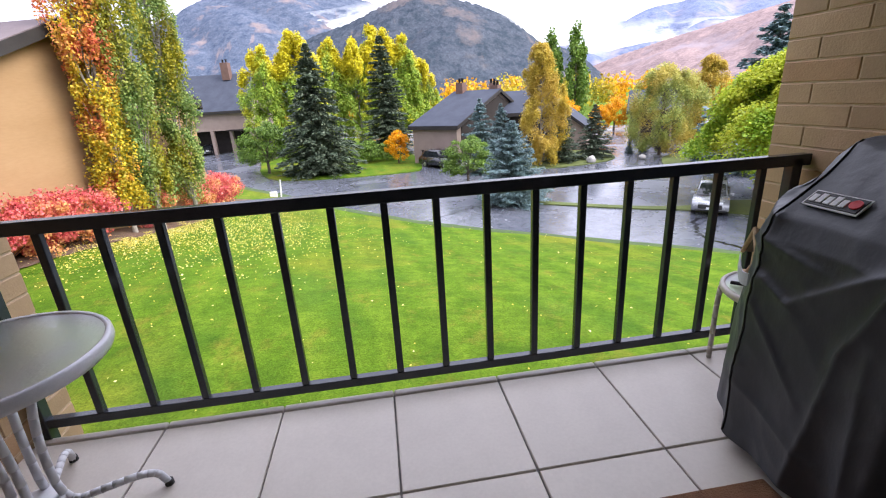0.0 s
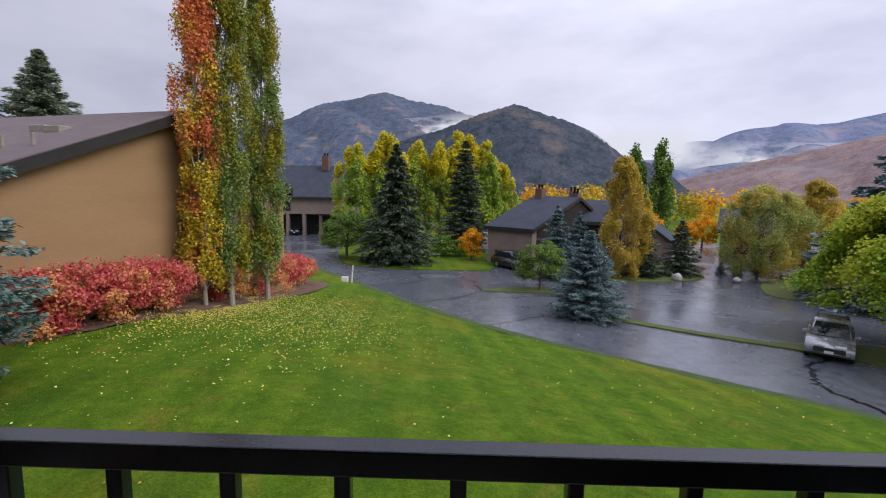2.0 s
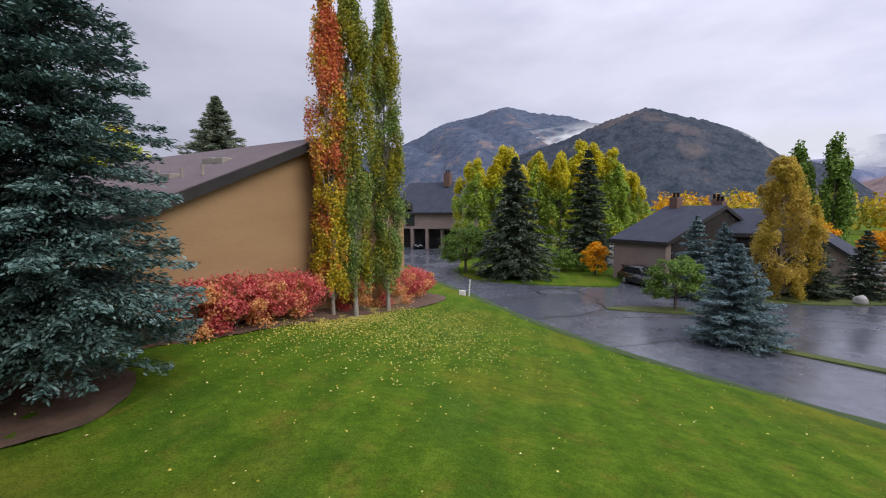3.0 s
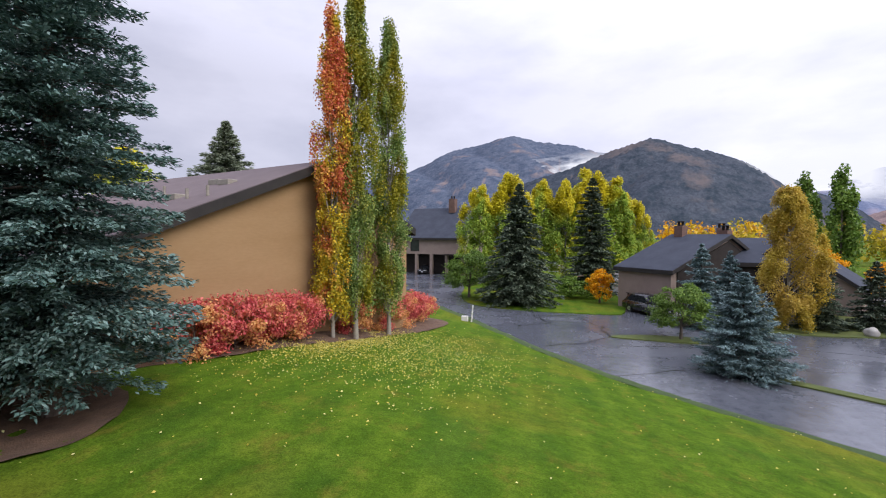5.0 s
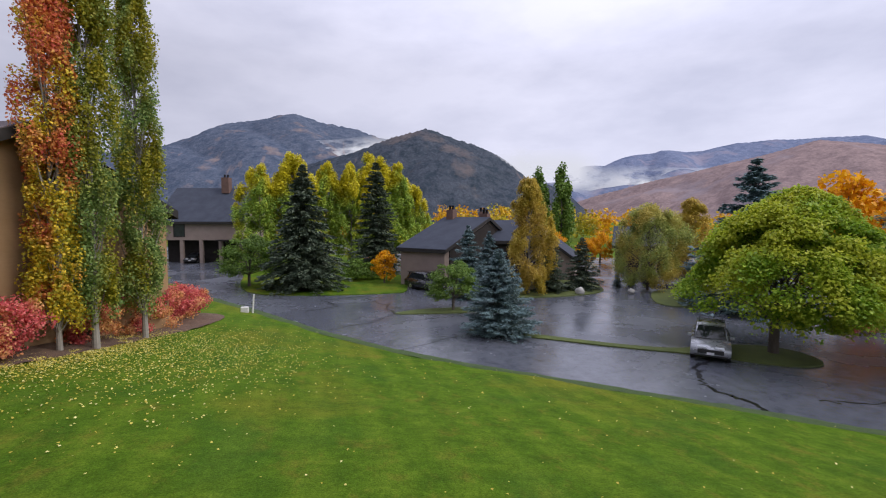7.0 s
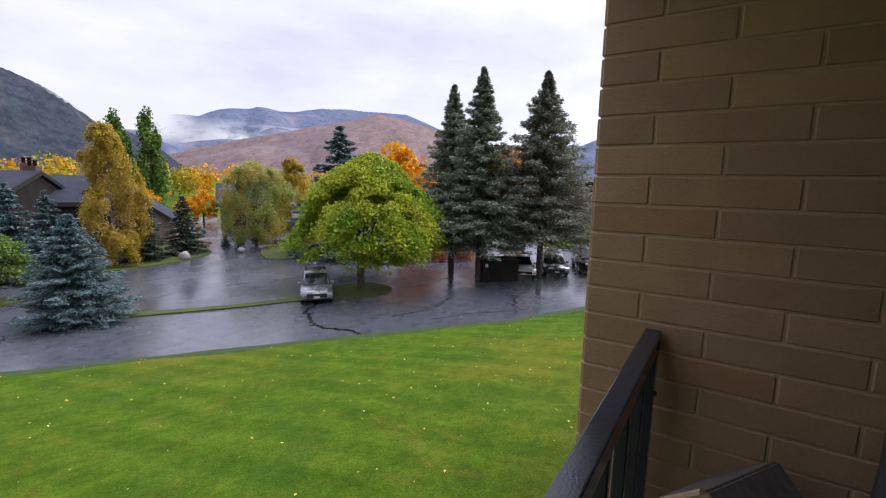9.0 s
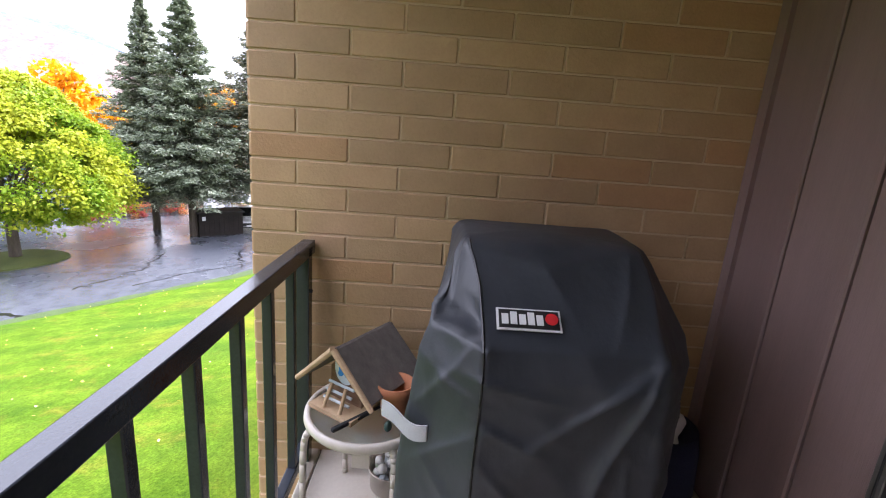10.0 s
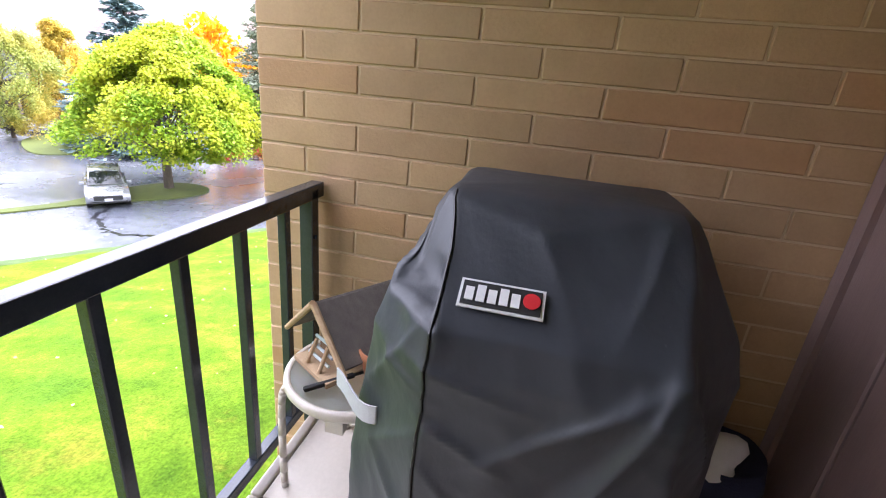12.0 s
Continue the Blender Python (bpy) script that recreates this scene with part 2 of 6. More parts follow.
SOFT_GREEN = leafy("soft_willow_leaves", [(0.0, (0.230, 0.290, 0.075)), (0.5, (0.340, 0.390, 0.100)), (1.0, (0.460, 0.480, 0.130))], 0.25, [(0.0, (0.44, 0.36, 0.08)), (1.0, (0.58, 0.46, 0.10))], glow=0.45)
GOLD = leafy("golden_leaves", [(0.0, (0.38, 0.27, 0.05)), (0.5, (0.52, 0.37, 0.07)), (1.0, (0.64, 0.48, 0.10))], 0.4, [(0.0, (0.42, 0.31, 0.04)), (1.0, (0.56, 0.44, 0.07))], glow=0.45)
ORANGE = leafy("orange_leaves", [(0.0, (0.55, 0.22, 0.005)), (0.5, (0.75, 0.36, 0.008)), (1.0, (0.85, 0.50, 0.015))])
RED_BUSH = leafy("red_shrub_leaves", [(0.0, (0.42, 0.055, 0.07)), (0.5, (0.62, 0.115, 0.12)), (1.0, (0.78, 0.25, 0.20))], 0.75, [(0.0, (0.58, 0.22, 0.09)), (1.0, (0.76, 0.46, 0.17))])
POPLAR_GREEN = leafy("poplar_leaves", [(0.0, (0.110, 0.190, 0.050)), (0.5, (0.190, 0.280, 0.075)), (1.0, (0.330, 0.395, 0.110))], 0.6, [(0.0, (0.187, 0.209, 0.022)), (1.0, (0.396, 0.330, 0.022))], patch_stretch=(1, 1, 0.5))
POPLAR_RED = leafy("red_poplar_leaves", [(0.0, (0.52, 0.10, 0.08)), (0.5, (0.66, 0.19, 0.08)), (1.0, (0.72, 0.36, 0.08))], 1.3, [(0.0, (0.32, 0.33, 0.04)), (1.0, (0.74, 0.50, 0.03))], patch_stretch=(1, 1, 0.5), rise=(1.5, 9.0))
FALLEN = leafy("fallen_leaves", [(0.0, (0.38, 0.30, 0.03)), (0.6, (0.62, 0.52, 0.10)), (1.0, (0.75, 0.70, 0.32))], glow=0.1)


# ---------- mesh helpers ----------
def box(bm, x0, x1, y0, y1, z0, z1, m=None):
    made = bmesh.ops.create_cube(bm, size=1)["verts"]
    for v in made:
        v.co = Vector(((x0 + x1) / 2 + v.co.x * (x1 - x0), (y0 + y1) / 2 + v.co.y * (y1 - y0), (z0 + z1) / 2 + v.co.z * (z1 - z0)))
        if m:
            v.co = m @ v.co
    return made


def rod(bm, a, b, r0, r1=None, sides=8):
    a, b = Vector(a), Vector(b)
    r1 = r0 if r1 is None else r1
    turn = (b - a).to_track_quat("Z", "Y").to_matrix().to_4x4()
    m = Matrix.Translation((a + b) / 2) @ turn
    bmesh.ops.create_cone(bm, cap_ends=True, segments=sides, radius1=r0, radius2=r1, depth=(b - a).length, matrix=m)


def lathe(bm, profile, sides=32, at=(0, 0, 0), flat=False):
    rings = []
    for r, z in profile:
        rings.append([bm.verts.new((at[0] + r * math.cos(2 * math.pi * i / sides), at[1] + r * math.sin(2 * math.pi * i / sides), at[2] + z)) for i in range(sides)])
    for a, b in zip(rings, rings[1:]):
        for i in range(sides):
            f = bm.faces.new((a[i], a[(i + 1) % sides], b[(i + 1) % sides], b[i]))
            f.smooth = not flat
    return rings


def soften(bm, width, segments=2, angle=40):
    sharp = [e for e in bm.edges if len(e.link_faces) == 2 and e.calc_face_angle(0) > radians(angle)]
    if sharp:
        bmesh.ops.bevel(bm, geom=sharp, offset=width, segments=segments, affect="EDGES", profile=0.5, clamp_overlap=True)


def mesh_of(name, bm, material):
    me = bpy.data.meshes.new(name)
    bmesh.ops.recalc_face_normals(bm, faces=bm.faces)
    bm.to_mesh(me)
    bm.free()
    me.materials.append(material)
    return me


def part(name, bm, material, parent=None, label="", smooth=False):
    me = bm if isinstance(bm, bpy.types.Mesh) else mesh_of(name, bm, material)
    if smooth:
        for p in me.polygons:
            p.use_smooth = True
    ob = new(name, me)
    if parent:
        ob.parent = parent
    if label:
        ob["label"] = label
    return ob


def thing(name, label, category, at=(0, 0, 0), turn=0, group="", kind=""):
    ob = new(name)
    ob.matrix_world = pose(*at, 0, 0, turn)
    return tagged(ob, label, category, group, kind)


def setting(name, bm, material, label, category="", smooth=False):
    return tagged(part(name, bm, material, smooth=smooth), label, category or name.split("_")[0], kind="structure")


def arrays(name, verts, faces, material):
    me = bpy.data.meshes.new(name)
    me.vertices.add(len(verts))
    me.vertices.foreach_set("co", np.asarray(verts, dtype=np.float32).ravel())
    faces = np.asarray(faces, dtype=np.int32)
    k = faces.shape[1]
    me.loops.add(faces.size)
    me.loops.foreach_set("vertex_index", faces.ravel())
    me.polygons.add(len(faces))
    me.polygons.foreach_set("loop_start", np.arange(0, faces.size, k, dtype=np.int32))
    me.polygons.foreach_set("loop_total", np.full(len(faces), k, dtype=np.int32))
    me.update(calc_edges=True)
    me.materials.append(material)
    return me


# ---------- the ground ----------
ROAD_EDGE = [(-60, 96), (-20, 50), (-6.4, 33.5), (-1.8, 27.5), (2.3, 22.9), (5.6, 20.0), (8.6, 17.8), (14.7, 13.3), (20.3, 9.0), (27.1, 5.3), (90, -27)]


def edge_distance(x, y):
    """How far a point lies on the lawn's side of the road's near edge."""
    best = np.full(np.shape(x), 1e9)
    for (a, b), (c, d) in zip(ROAD_EDGE, ROAD_EDGE[1:]):
        vx, vy = c - a, d - b
        wx, wy = x - a, y - b
        s = np.clip((wx * vx + wy * vy) / (vx * vx + vy * vy), 0, 1)
        px, py = wx - s * vx, wy - s * vy
        r = np.hypot(px, py) * np.where(vx * wy - vy * wx > 0, -1, 1)
        best = np.where(np.abs(r) < np.abs(best), r, best)
    return best


def ground_z(x, y):
    d = edge_distance(np.asarray(x, float), np.asarray(y, float))
    cap = 15.5
    s = np.where(d < cap - 2, d, cap - 2 + 2 * np.tanh(np.maximum(d - cap + 2, 0) / 2))
    lawn = ROAD_Z + 0.05 + 0.18 * s + 0.20 * np.clip(d / 1.1, 0, 1) ** 2 * (3 - 2 * np.clip(d / 1.1, 0, 1))
    return np.where(d > 0, lawn, np.maximum(ROAD_Z - 0.10, ROAD_Z + 0.05 + d * 0.9))


def ground_at(x, y):
    return float(ground_z(np.array([x]), np.array([y]))[0])


def build_ground():
    def axis(lo, hi, step):
        inner = np.arange(lo, hi + step / 2, step)
        out = step * 1.35 ** np.arange(1, 27)
        reach = np.cumsum(out)
        reach = reach[reach < 4200]
        return np.concatenate([lo - reach[::-1], inner, hi + reach])
    xs, ys = axis(-16, 32, 0.3), axis(-4, 36, 0.3)
    gx, gy = np.meshgrid(xs, ys)
    gz = ground_z(gx, gy)
    lawn = edge_distance(gx, gy) > 0.6
    bumps = 0.03 * np.sin(gx * 0.9 + 1.3 * np.sin(gy * 0.5)) * np.sin(gy * 0.8 + 0.7)
    gz = gz + np.where(lawn, bumps, 0)
    w, h = len(xs), len(ys)
    idx = np.arange(w * h).reshape(h, w)
    faces = np.stack([idx[:-1, :-1], idx[:-1, 1:], idx[1:, 1:], idx[1:, :-1]], -1).reshape(-1, 4)
    me = arrays("ground", np.stack([gx, gy, gz], -1).reshape(-1, 3), faces, GRASS)
    me.polygons.foreach_set("use_smooth", np.ones(len(me.polygons), bool))
    tagged(new("ground", me), "mown green lawn sloping down to the road", "lawn", kind="structure")


build_ground()


def flat_sheet(name, outline, z0, z1, material, label, category, round_edge=0.0):
    """A flat piece of ground: an outline raised from z0 to z1."""
    bm = bmesh.new()
    low = [bm.verts.new((x, y, z0)) for x, y in outline]
    f = bm.faces.new(low)
    up = bmesh.ops.extrude_face_region(bm, geom=[f])["geom"]
    for v in up:
        if isinstance(v, bmesh.types.BMVert):
            v.co.z = z1
    return setting(name, bm, material, label, category)


def road_lip():
    """A strip of darker grass that rounds the lawn's edge down to the road."""
    pts = []
    for (a, b), (c, d) in zip(ROAD_EDGE[1:], ROAD_EDGE[2:-1]):
        n = max(2, int(math.hypot(c - a, d - b) / 0.5))
        pts += [(a + (c - a) * i / n, b + (d - b) * i / n) for i in range(n)]
    p = np.array(pts)
    for _ in range(6):
        p[1:-1] = 0.25 * p[:-2] + 0.5 * p[1:-1] + 0.25 * p[2:]
    t = np.gradient(p, axis=0)
    side = np.stack([t[:, 1], -t[:, 0]], 1) / np.linalg.norm(t, axis=1, keepdims=True)
    if edge_distance(*(p[20] + side[20])) < 0:
        side = -side
    rng = np.random.default_rng(3)
    rows = []
    for off, up in ((-0.22, -0.02), (-0.14, 0.08), (0.15, 0.15), (0.75, 0.13), (1.30, -0.01)):
        q = p + side * (off + rng.normal(0, 0.03, (len(p), 1)))
        z = np.maximum(ground_z(q[:, 0], q[:, 1]), ROAD_Z) + up + rng.normal(0, 0.012, len(p))
        rows.append(np.stack([q[:, 0], q[:, 1], z], 1))
    k, n = len(rows), len(p)
    idx = np.arange(k * n).reshape(k, n)
    faces = np.stack([idx[:-1, :-1], idx[:-1, 1:], idx[1:, 1:], idx[1:, :-1]], -1).reshape(-1, 4)
    me = arrays("grass_edge", np.concatenate(rows), faces, LIP)
    tagged(new("grass_edge", me), "darker grass edge along the road", "grass", kind="structure")


LIP = surface("dark_edge_grass", (0.022, 0.046, 0.008), (0.048, 0.082, 0.014), 0.95, 2.0, 30, 0.9, depth=0.03)
road_lip()


def ring_of(points, rounds=2):
    """Corner-cut a closed outline so that it runs in soft curves."""
    for _ in range(rounds):
        cut = []
        for (a, b), (c, d) in zip(points, points[1:] + points[:1]):
            cut += [(a * 0.75 + c * 0.25, b * 0.75 + d * 0.25), (a * 0.25 + c * 0.75, b * 0.25 + d * 0.75)]
        points = cut
    return points


flat_sheet("road", ROAD_EDGE + [(120, -20), (120, 75), (30, 75), (-14, 120), (-60, 120)], ROAD_Z - 0.2, ROAD_Z, ASPHALT, "wet dark asphalt road and parking court", "road")
VERGES = [
    ("grass_verge", [(-11.5, 44.0), (-5.5, 41.2), (3.0, 41.2), (5.0, 42.5), (5.0, 58), (-4, 95), (-22, 78), (-15, 62)], "green lawn under the spruces beside the road"),
    ("grass_verge", [(2.2, 32.2), (5.0, 32.0), (8.6, 31.9), (10.6, 33.5), (7.8, 33.9), (4.5, 33.6)], "narrow grass island under a small tree"),
    ("grass_verge", [(7.0, 26.6), (10.6, 24.4), (14.6, 21.6), (17.9, 19.9), (20.5, 17.4), (23.0, 17.4), (23.4, 20.4), (20.0, 21.6), (17.6, 20.9), (14.6, 22.3), (10.6, 25.3), (7.6, 27.4)], "thin grass strip dividing road from parking court"),
    ("grass_verge", [(24.0, 31.5), (30, 30.5), (37, 33), (36, 39), (29, 40.0), (25.5, 35.5)], "grass bed at the edge of the parking court"),
    ("grass_verge", [(44, 14), (60, 2), (90, 0), (90, 24), (56, 24)], "bright lawn beyond the parked cars"),
    ("grass_verge", [(5.5, 45.0), (10, 38.5), (16, 36.9), (23, 38.5), (25, 43), (24, 50), (8, 50)], "planting bed in front of the dark house"),
]
for name, outline, label in VERGES:
    flat_sheet(name, ring_of(outline), ROAD_Z - 0.1, ROAD_Z + 0.07, GRASS if "lawn" in label else TURF, label, "grass")


# ---------- the balcony ----------
LEFT_X, RIGHT_X, BACK_Y, END_Y, TOP_Z = -1.27, 2.42, -1.76, 0.237, 2.42
bm = bmesh.new()
box(bm, LEFT_X - 0.02, RIGHT_X + 0.02, BACK_Y - 0.02, -0.016, -0.30, -0.012)
setting("balcony_slab", bm, GROUT, "concrete balcony slab under the tiles", "slab")
# inferred ceiling, out of view; its brown is picked to cut bounce on the bricks
bm = bmesh.new()
box(bm, LEFT_X - 0.4, RIGHT_X + 0.4, BACK_Y - 0.3, 0.34, TOP_Z, TOP_Z + 0.28)
setting("ceiling", bm, SOFFIT, "unseen balcony ceiling, brown to cut bounced light", "ceiling")
for name, x0, x1 in (("wall_east", RIGHT_X + 0.006, RIGHT_X + 0.28), ("wall_west", LEFT_X - 0.28, LEFT_X - 0.006)):
    bm = bmesh.new()
    box(bm, x0, x1, BACK_Y - 0.3, END_Y - 0.006, -3.4, TOP_Z + 0.02)
    setting(name, bm, MORTAR, "tan painted brick side wall of the balcony", "brick wall")
bm = bmesh.new()
box(bm, LEFT_X - 9, LEFT_X - 0.29, BACK_Y - 0.3, -0.5, -3.4, 6)
setting("wall_house_west", bm, STUCCO, "tan wall of the house beside the balcony", "wall")
bm = bmesh.new()
box(bm, RIGHT_X + 0.29, RIGHT_X + 9, BACK_Y - 0.3, -0.5, -3.4, 6)
setting("wall_house_east", bm, STUCCO, "tan wall of the house beside the balcony", "wall")
bm = bmesh.new()
box(bm, LEFT_X - 0.3, RIGHT_X + 0.3, BACK_Y - 0.35, 0.0, -3.4, -0.32)
setting("wall_below", bm, STUCCO, "tan wall below the balcony", "wall")

# the railing
RAIL_TOP = 1.0
railing = thing("railing", "black painted metal balcony railing with square bars", "railing")
bm = bmesh.new()
box(bm, LEFT_X + 0.03, RIGHT_X - 0.004, -0.026, 0.026, 0.945, RAIL_TOP)
soften(bm, 0.004)
part("top_rail", bm, RAIL, railing)
bm = bmesh.new()
box(bm, LEFT_X + 0.03, RIGHT_X - 0.004, -0.02, 0.02, 0.055, 0.10)
soften(bm, 0.004)
part("bottom_rail", bm, RAIL, railing)
bm = bmesh.new()
box(bm, -0.016, 0.016, -0.016, 0.016, 0.10, 0.945)
soften(bm, 0.003, 1)
bar_mesh = mesh_of("bar", bm, RAIL)
for i in range(15):
    part("bar", bar_mesh, RAIL, railing).location.x = -0.987 + 0.2262 * i
bm = bmesh.new()
box(bm, -0.026, 0.026, -0.026, 0.026, -0.06, 0.985)
soften(bm, 0.004)
post_mesh = mesh_of("post", bm, RAIL)
for x in (LEFT_X + 0.034, RIGHT_X - 0.072):
    post = part("post", post_mesh, RAIL, railing)
    post.location.x = x
    bm = bmesh.new()
    rod(bm, (0, -0.026, 0.80), (0, -0.034, 0.80), 0.009, 0.007, 10)
    part("bolt", bm, RAIL, post)

# floor tiles
TILE_W = 0.5215
tiles = thing("floor", "grey beige square floor tiles with dark joints", "floor", kind="structure")

# ---------- trees ----------
def sprays(name, centres, along, normal, length, width, material):
    """Many small bent leaves: centre, direction, facing, length and width of each."""
    n = len(centres)
    along = along / np.maximum(np.linalg.norm(along, axis=1, keepdims=True), 1e-6)
    side = np.cross(along, normal)
    side /= np.maximum(np.linalg.norm(side, axis=1, keepdims=True), 1e-6)
    up = np.cross(side, along)
    length, width = length.reshape(-1, 1), width.reshape(-1, 1)
    tip = centres + along * length * 0.5
    root = centres - along * length * 0.5
    left = centres + side * width * 0.5 + up * width * 0.18
    right = centres - side * width * 0.5 + up * width * 0.18
    verts = np.stack([root, right, tip, left], 1).reshape(-1, 3)
    i = np.arange(n)[:, None] * 4
    return arrays(name, verts, np.concatenate([i, i + 1, i + 2, i + 3], 1), material)


def twigs(bm, segments):
    for a, b, r0, r1 in segments:
        rod(bm, a, b, r0, r1, 5)


def conifer(seed, height, radius, whorls, per, needles, needle, material, bare=0.06, droop=0.25, power=0.85, slim=(0.28, 0.5)):
    """Trunk and crown meshes of a spruce: whorls of limbs, each with flat sprays that droop at their ends."""
    rng = np.random.default_rng(seed)
    bm = bmesh.new()
    rod(bm, (0, 0, -0.3), (0, 0, height * 0.55), height * 0.017, height * 0.010, 9)
    rod(bm, (0, 0, height * 0.55), (0, 0, height * 0.985), height * 0.010, 0.012, 7)
    cs, al, no, ln, wd = [], [], [], [], []
    for w in range(whorls):
        f = bare + (1 - bare) * (w + 0.5 * rng.random()) / whorls
        reach = radius * max(0.03, (1 - f)) ** power * (1.0 if f > bare + 0.12 else 0.8 + 1.6 * (f - bare))
        k = max(4, int(per * (0.45 + 0.55 * (1 - f))))
        for j in range(k):
            a = 2 * math.pi * (j + rng.random() * 0.8) / k
            r = reach * rng.uniform(0.58, 1.15)
            lift = 0.35 * f - 0.10
            d = np.array([math.cos(a), math.sin(a), 0.0])
            z = height * min(0.97, f + rng.uniform(-0.75, 0.75) * (1 - bare) / whorls * min(1, 3 * (1 - f)))
            m = max(5, int(needles * (0.25 + r / radius)))
            s = rng.random(m) ** 0.75
            off = rng.normal(0, 1, m) * (0.10 * r + 0.05) * (1.05 - s * 0.6)
            p = np.zeros((m, 3))
            side = np.array([-d[1], d[0], 0.0])
            p += d * (s * r)[:, None] + side * off[:, None]
            sag = lift * r * s - droop * r * s ** 2 + 0.10 * r * s ** 5
            p[:, 2] += z + sag + rng.normal(0, 0.035 * radius * 0.3 + 0.015, m) - np.abs(off) * 0.15
            g = d * 1.0 + side * (np.sign(off) * rng.uniform(0.2, 1.1, m))[:, None]
            g[:, 2] += rng.normal(-0.12, 0.32, m)
            cs.append(p)
            al.append(g)
            nn = rng.normal(0, 0.45, (m, 3))
            nn[:, 2] += 1
            no.append(nn)
            ln.append(needle * rng.uniform(0.6, 1.3, m))
            wd.append(needle * rng.uniform(*slim, m))
            if r > 0.5 and w % 2 == 0:
                e = Vector(d * r * 0.8) + Vector((0, 0, z + lift * r * 0.8 - droop * r * 0.64))
                rod(bm, (0, 0, z), e, 0.012 + 0.008 * r, 0.005, 4)
    crown = sprays("crown", *[np.concatenate(v) for v in (cs, al, no, ln, wd)], material)
    return mesh_of("trunk", bm, BARK), crown


def broadleaf(seed, height, width, lobes, leaves, leaf, material, clear=0.2, bark=BARK, flat=0.75, column=False, trunk=0.035, shell=0.45):
    """Trunk, limbs and a crown made of many leaf clusters with gaps between them."""
    rng = np.random.default_rng(seed)
    bm = bmesh.new()
    base = height * clear
    tr = height * trunk
    rod(bm, (0, 0, -0.3), (0, 0, base), tr, tr * 0.75, 9)
    rod(bm, (0, 0, base), (rng.normal(0, 0.02 * height), rng.normal(0, 0.02 * height), height * 0.86), tr * 0.75, 0.015, 7)
    cs, al, no, ln = [], [], [], []
    crown_h = height - base
    for i in range(lobes):
        f = rng.random() ** (0.85 if not column else 1.0)
        if column:
            reach = width * 0.5 * min(1, (1.02 - f) * 3.2) * (0.75 + 0.25 * min(1, f * 5)) * rng.uniform(0.8, 1.2)
        else:
            reach = width * 0.5 * math.sqrt(max(0.05, 1 - (2 * min(f, 0.98) - 0.75) ** 2 / 1.6))
        a = rng.uniform(0, 2 * math.pi)
        q = math.sqrt(rng.uniform(0.12, 1)) * reach * (0.92 if not column else 0.8)
        c = np.array([q * math.cos(a), q * math.sin(a), base + crown_h * (0.04 + 0.92 * f)])
        size = (width * rng.uniform(0.10, 0.19)) if not column else width * rng.uniform(0.09, 0.21)
        if i % 2 == 0:
            rod(bm, (0, 0, max(base * 0.8, c[2] - (q * 0.9 + 0.2) * (1 if not column else 3))), c, 0.012 + (0.004 if not column else 0.001) * height, 0.006, 4)
        m = int(leaves / lobes * rng.uniform(0.7, 1.3))
        v = rng.normal(0, 1, (m, 3))
        v /= np.linalg.norm(v, axis=1, keepdims=True)
        rr = rng.random(m) ** shell
        p = c + v * (rr * size)[:, None] * np.array([1, 1, flat if not column else 2.6])
        cs.append(p)
        g = rng.normal(0, 1, (m, 3))
        g[:, 2] -= 0.4
        al.append(g)
        nn = v + rng.normal(0, 0.6, (m, 3))
        nn[:, 2] += 0.5
        no.append(nn)
        ln.append(leaf * rng.uniform(0.6, 1.3, m))
    ln = np.concatenate(ln)
    crown = sprays("crown", np.concatenate(cs), np.concatenate(al), np.concatenate(no), ln, ln * 0.8, material)
    return mesh_of("trunk", bm, bark), crown


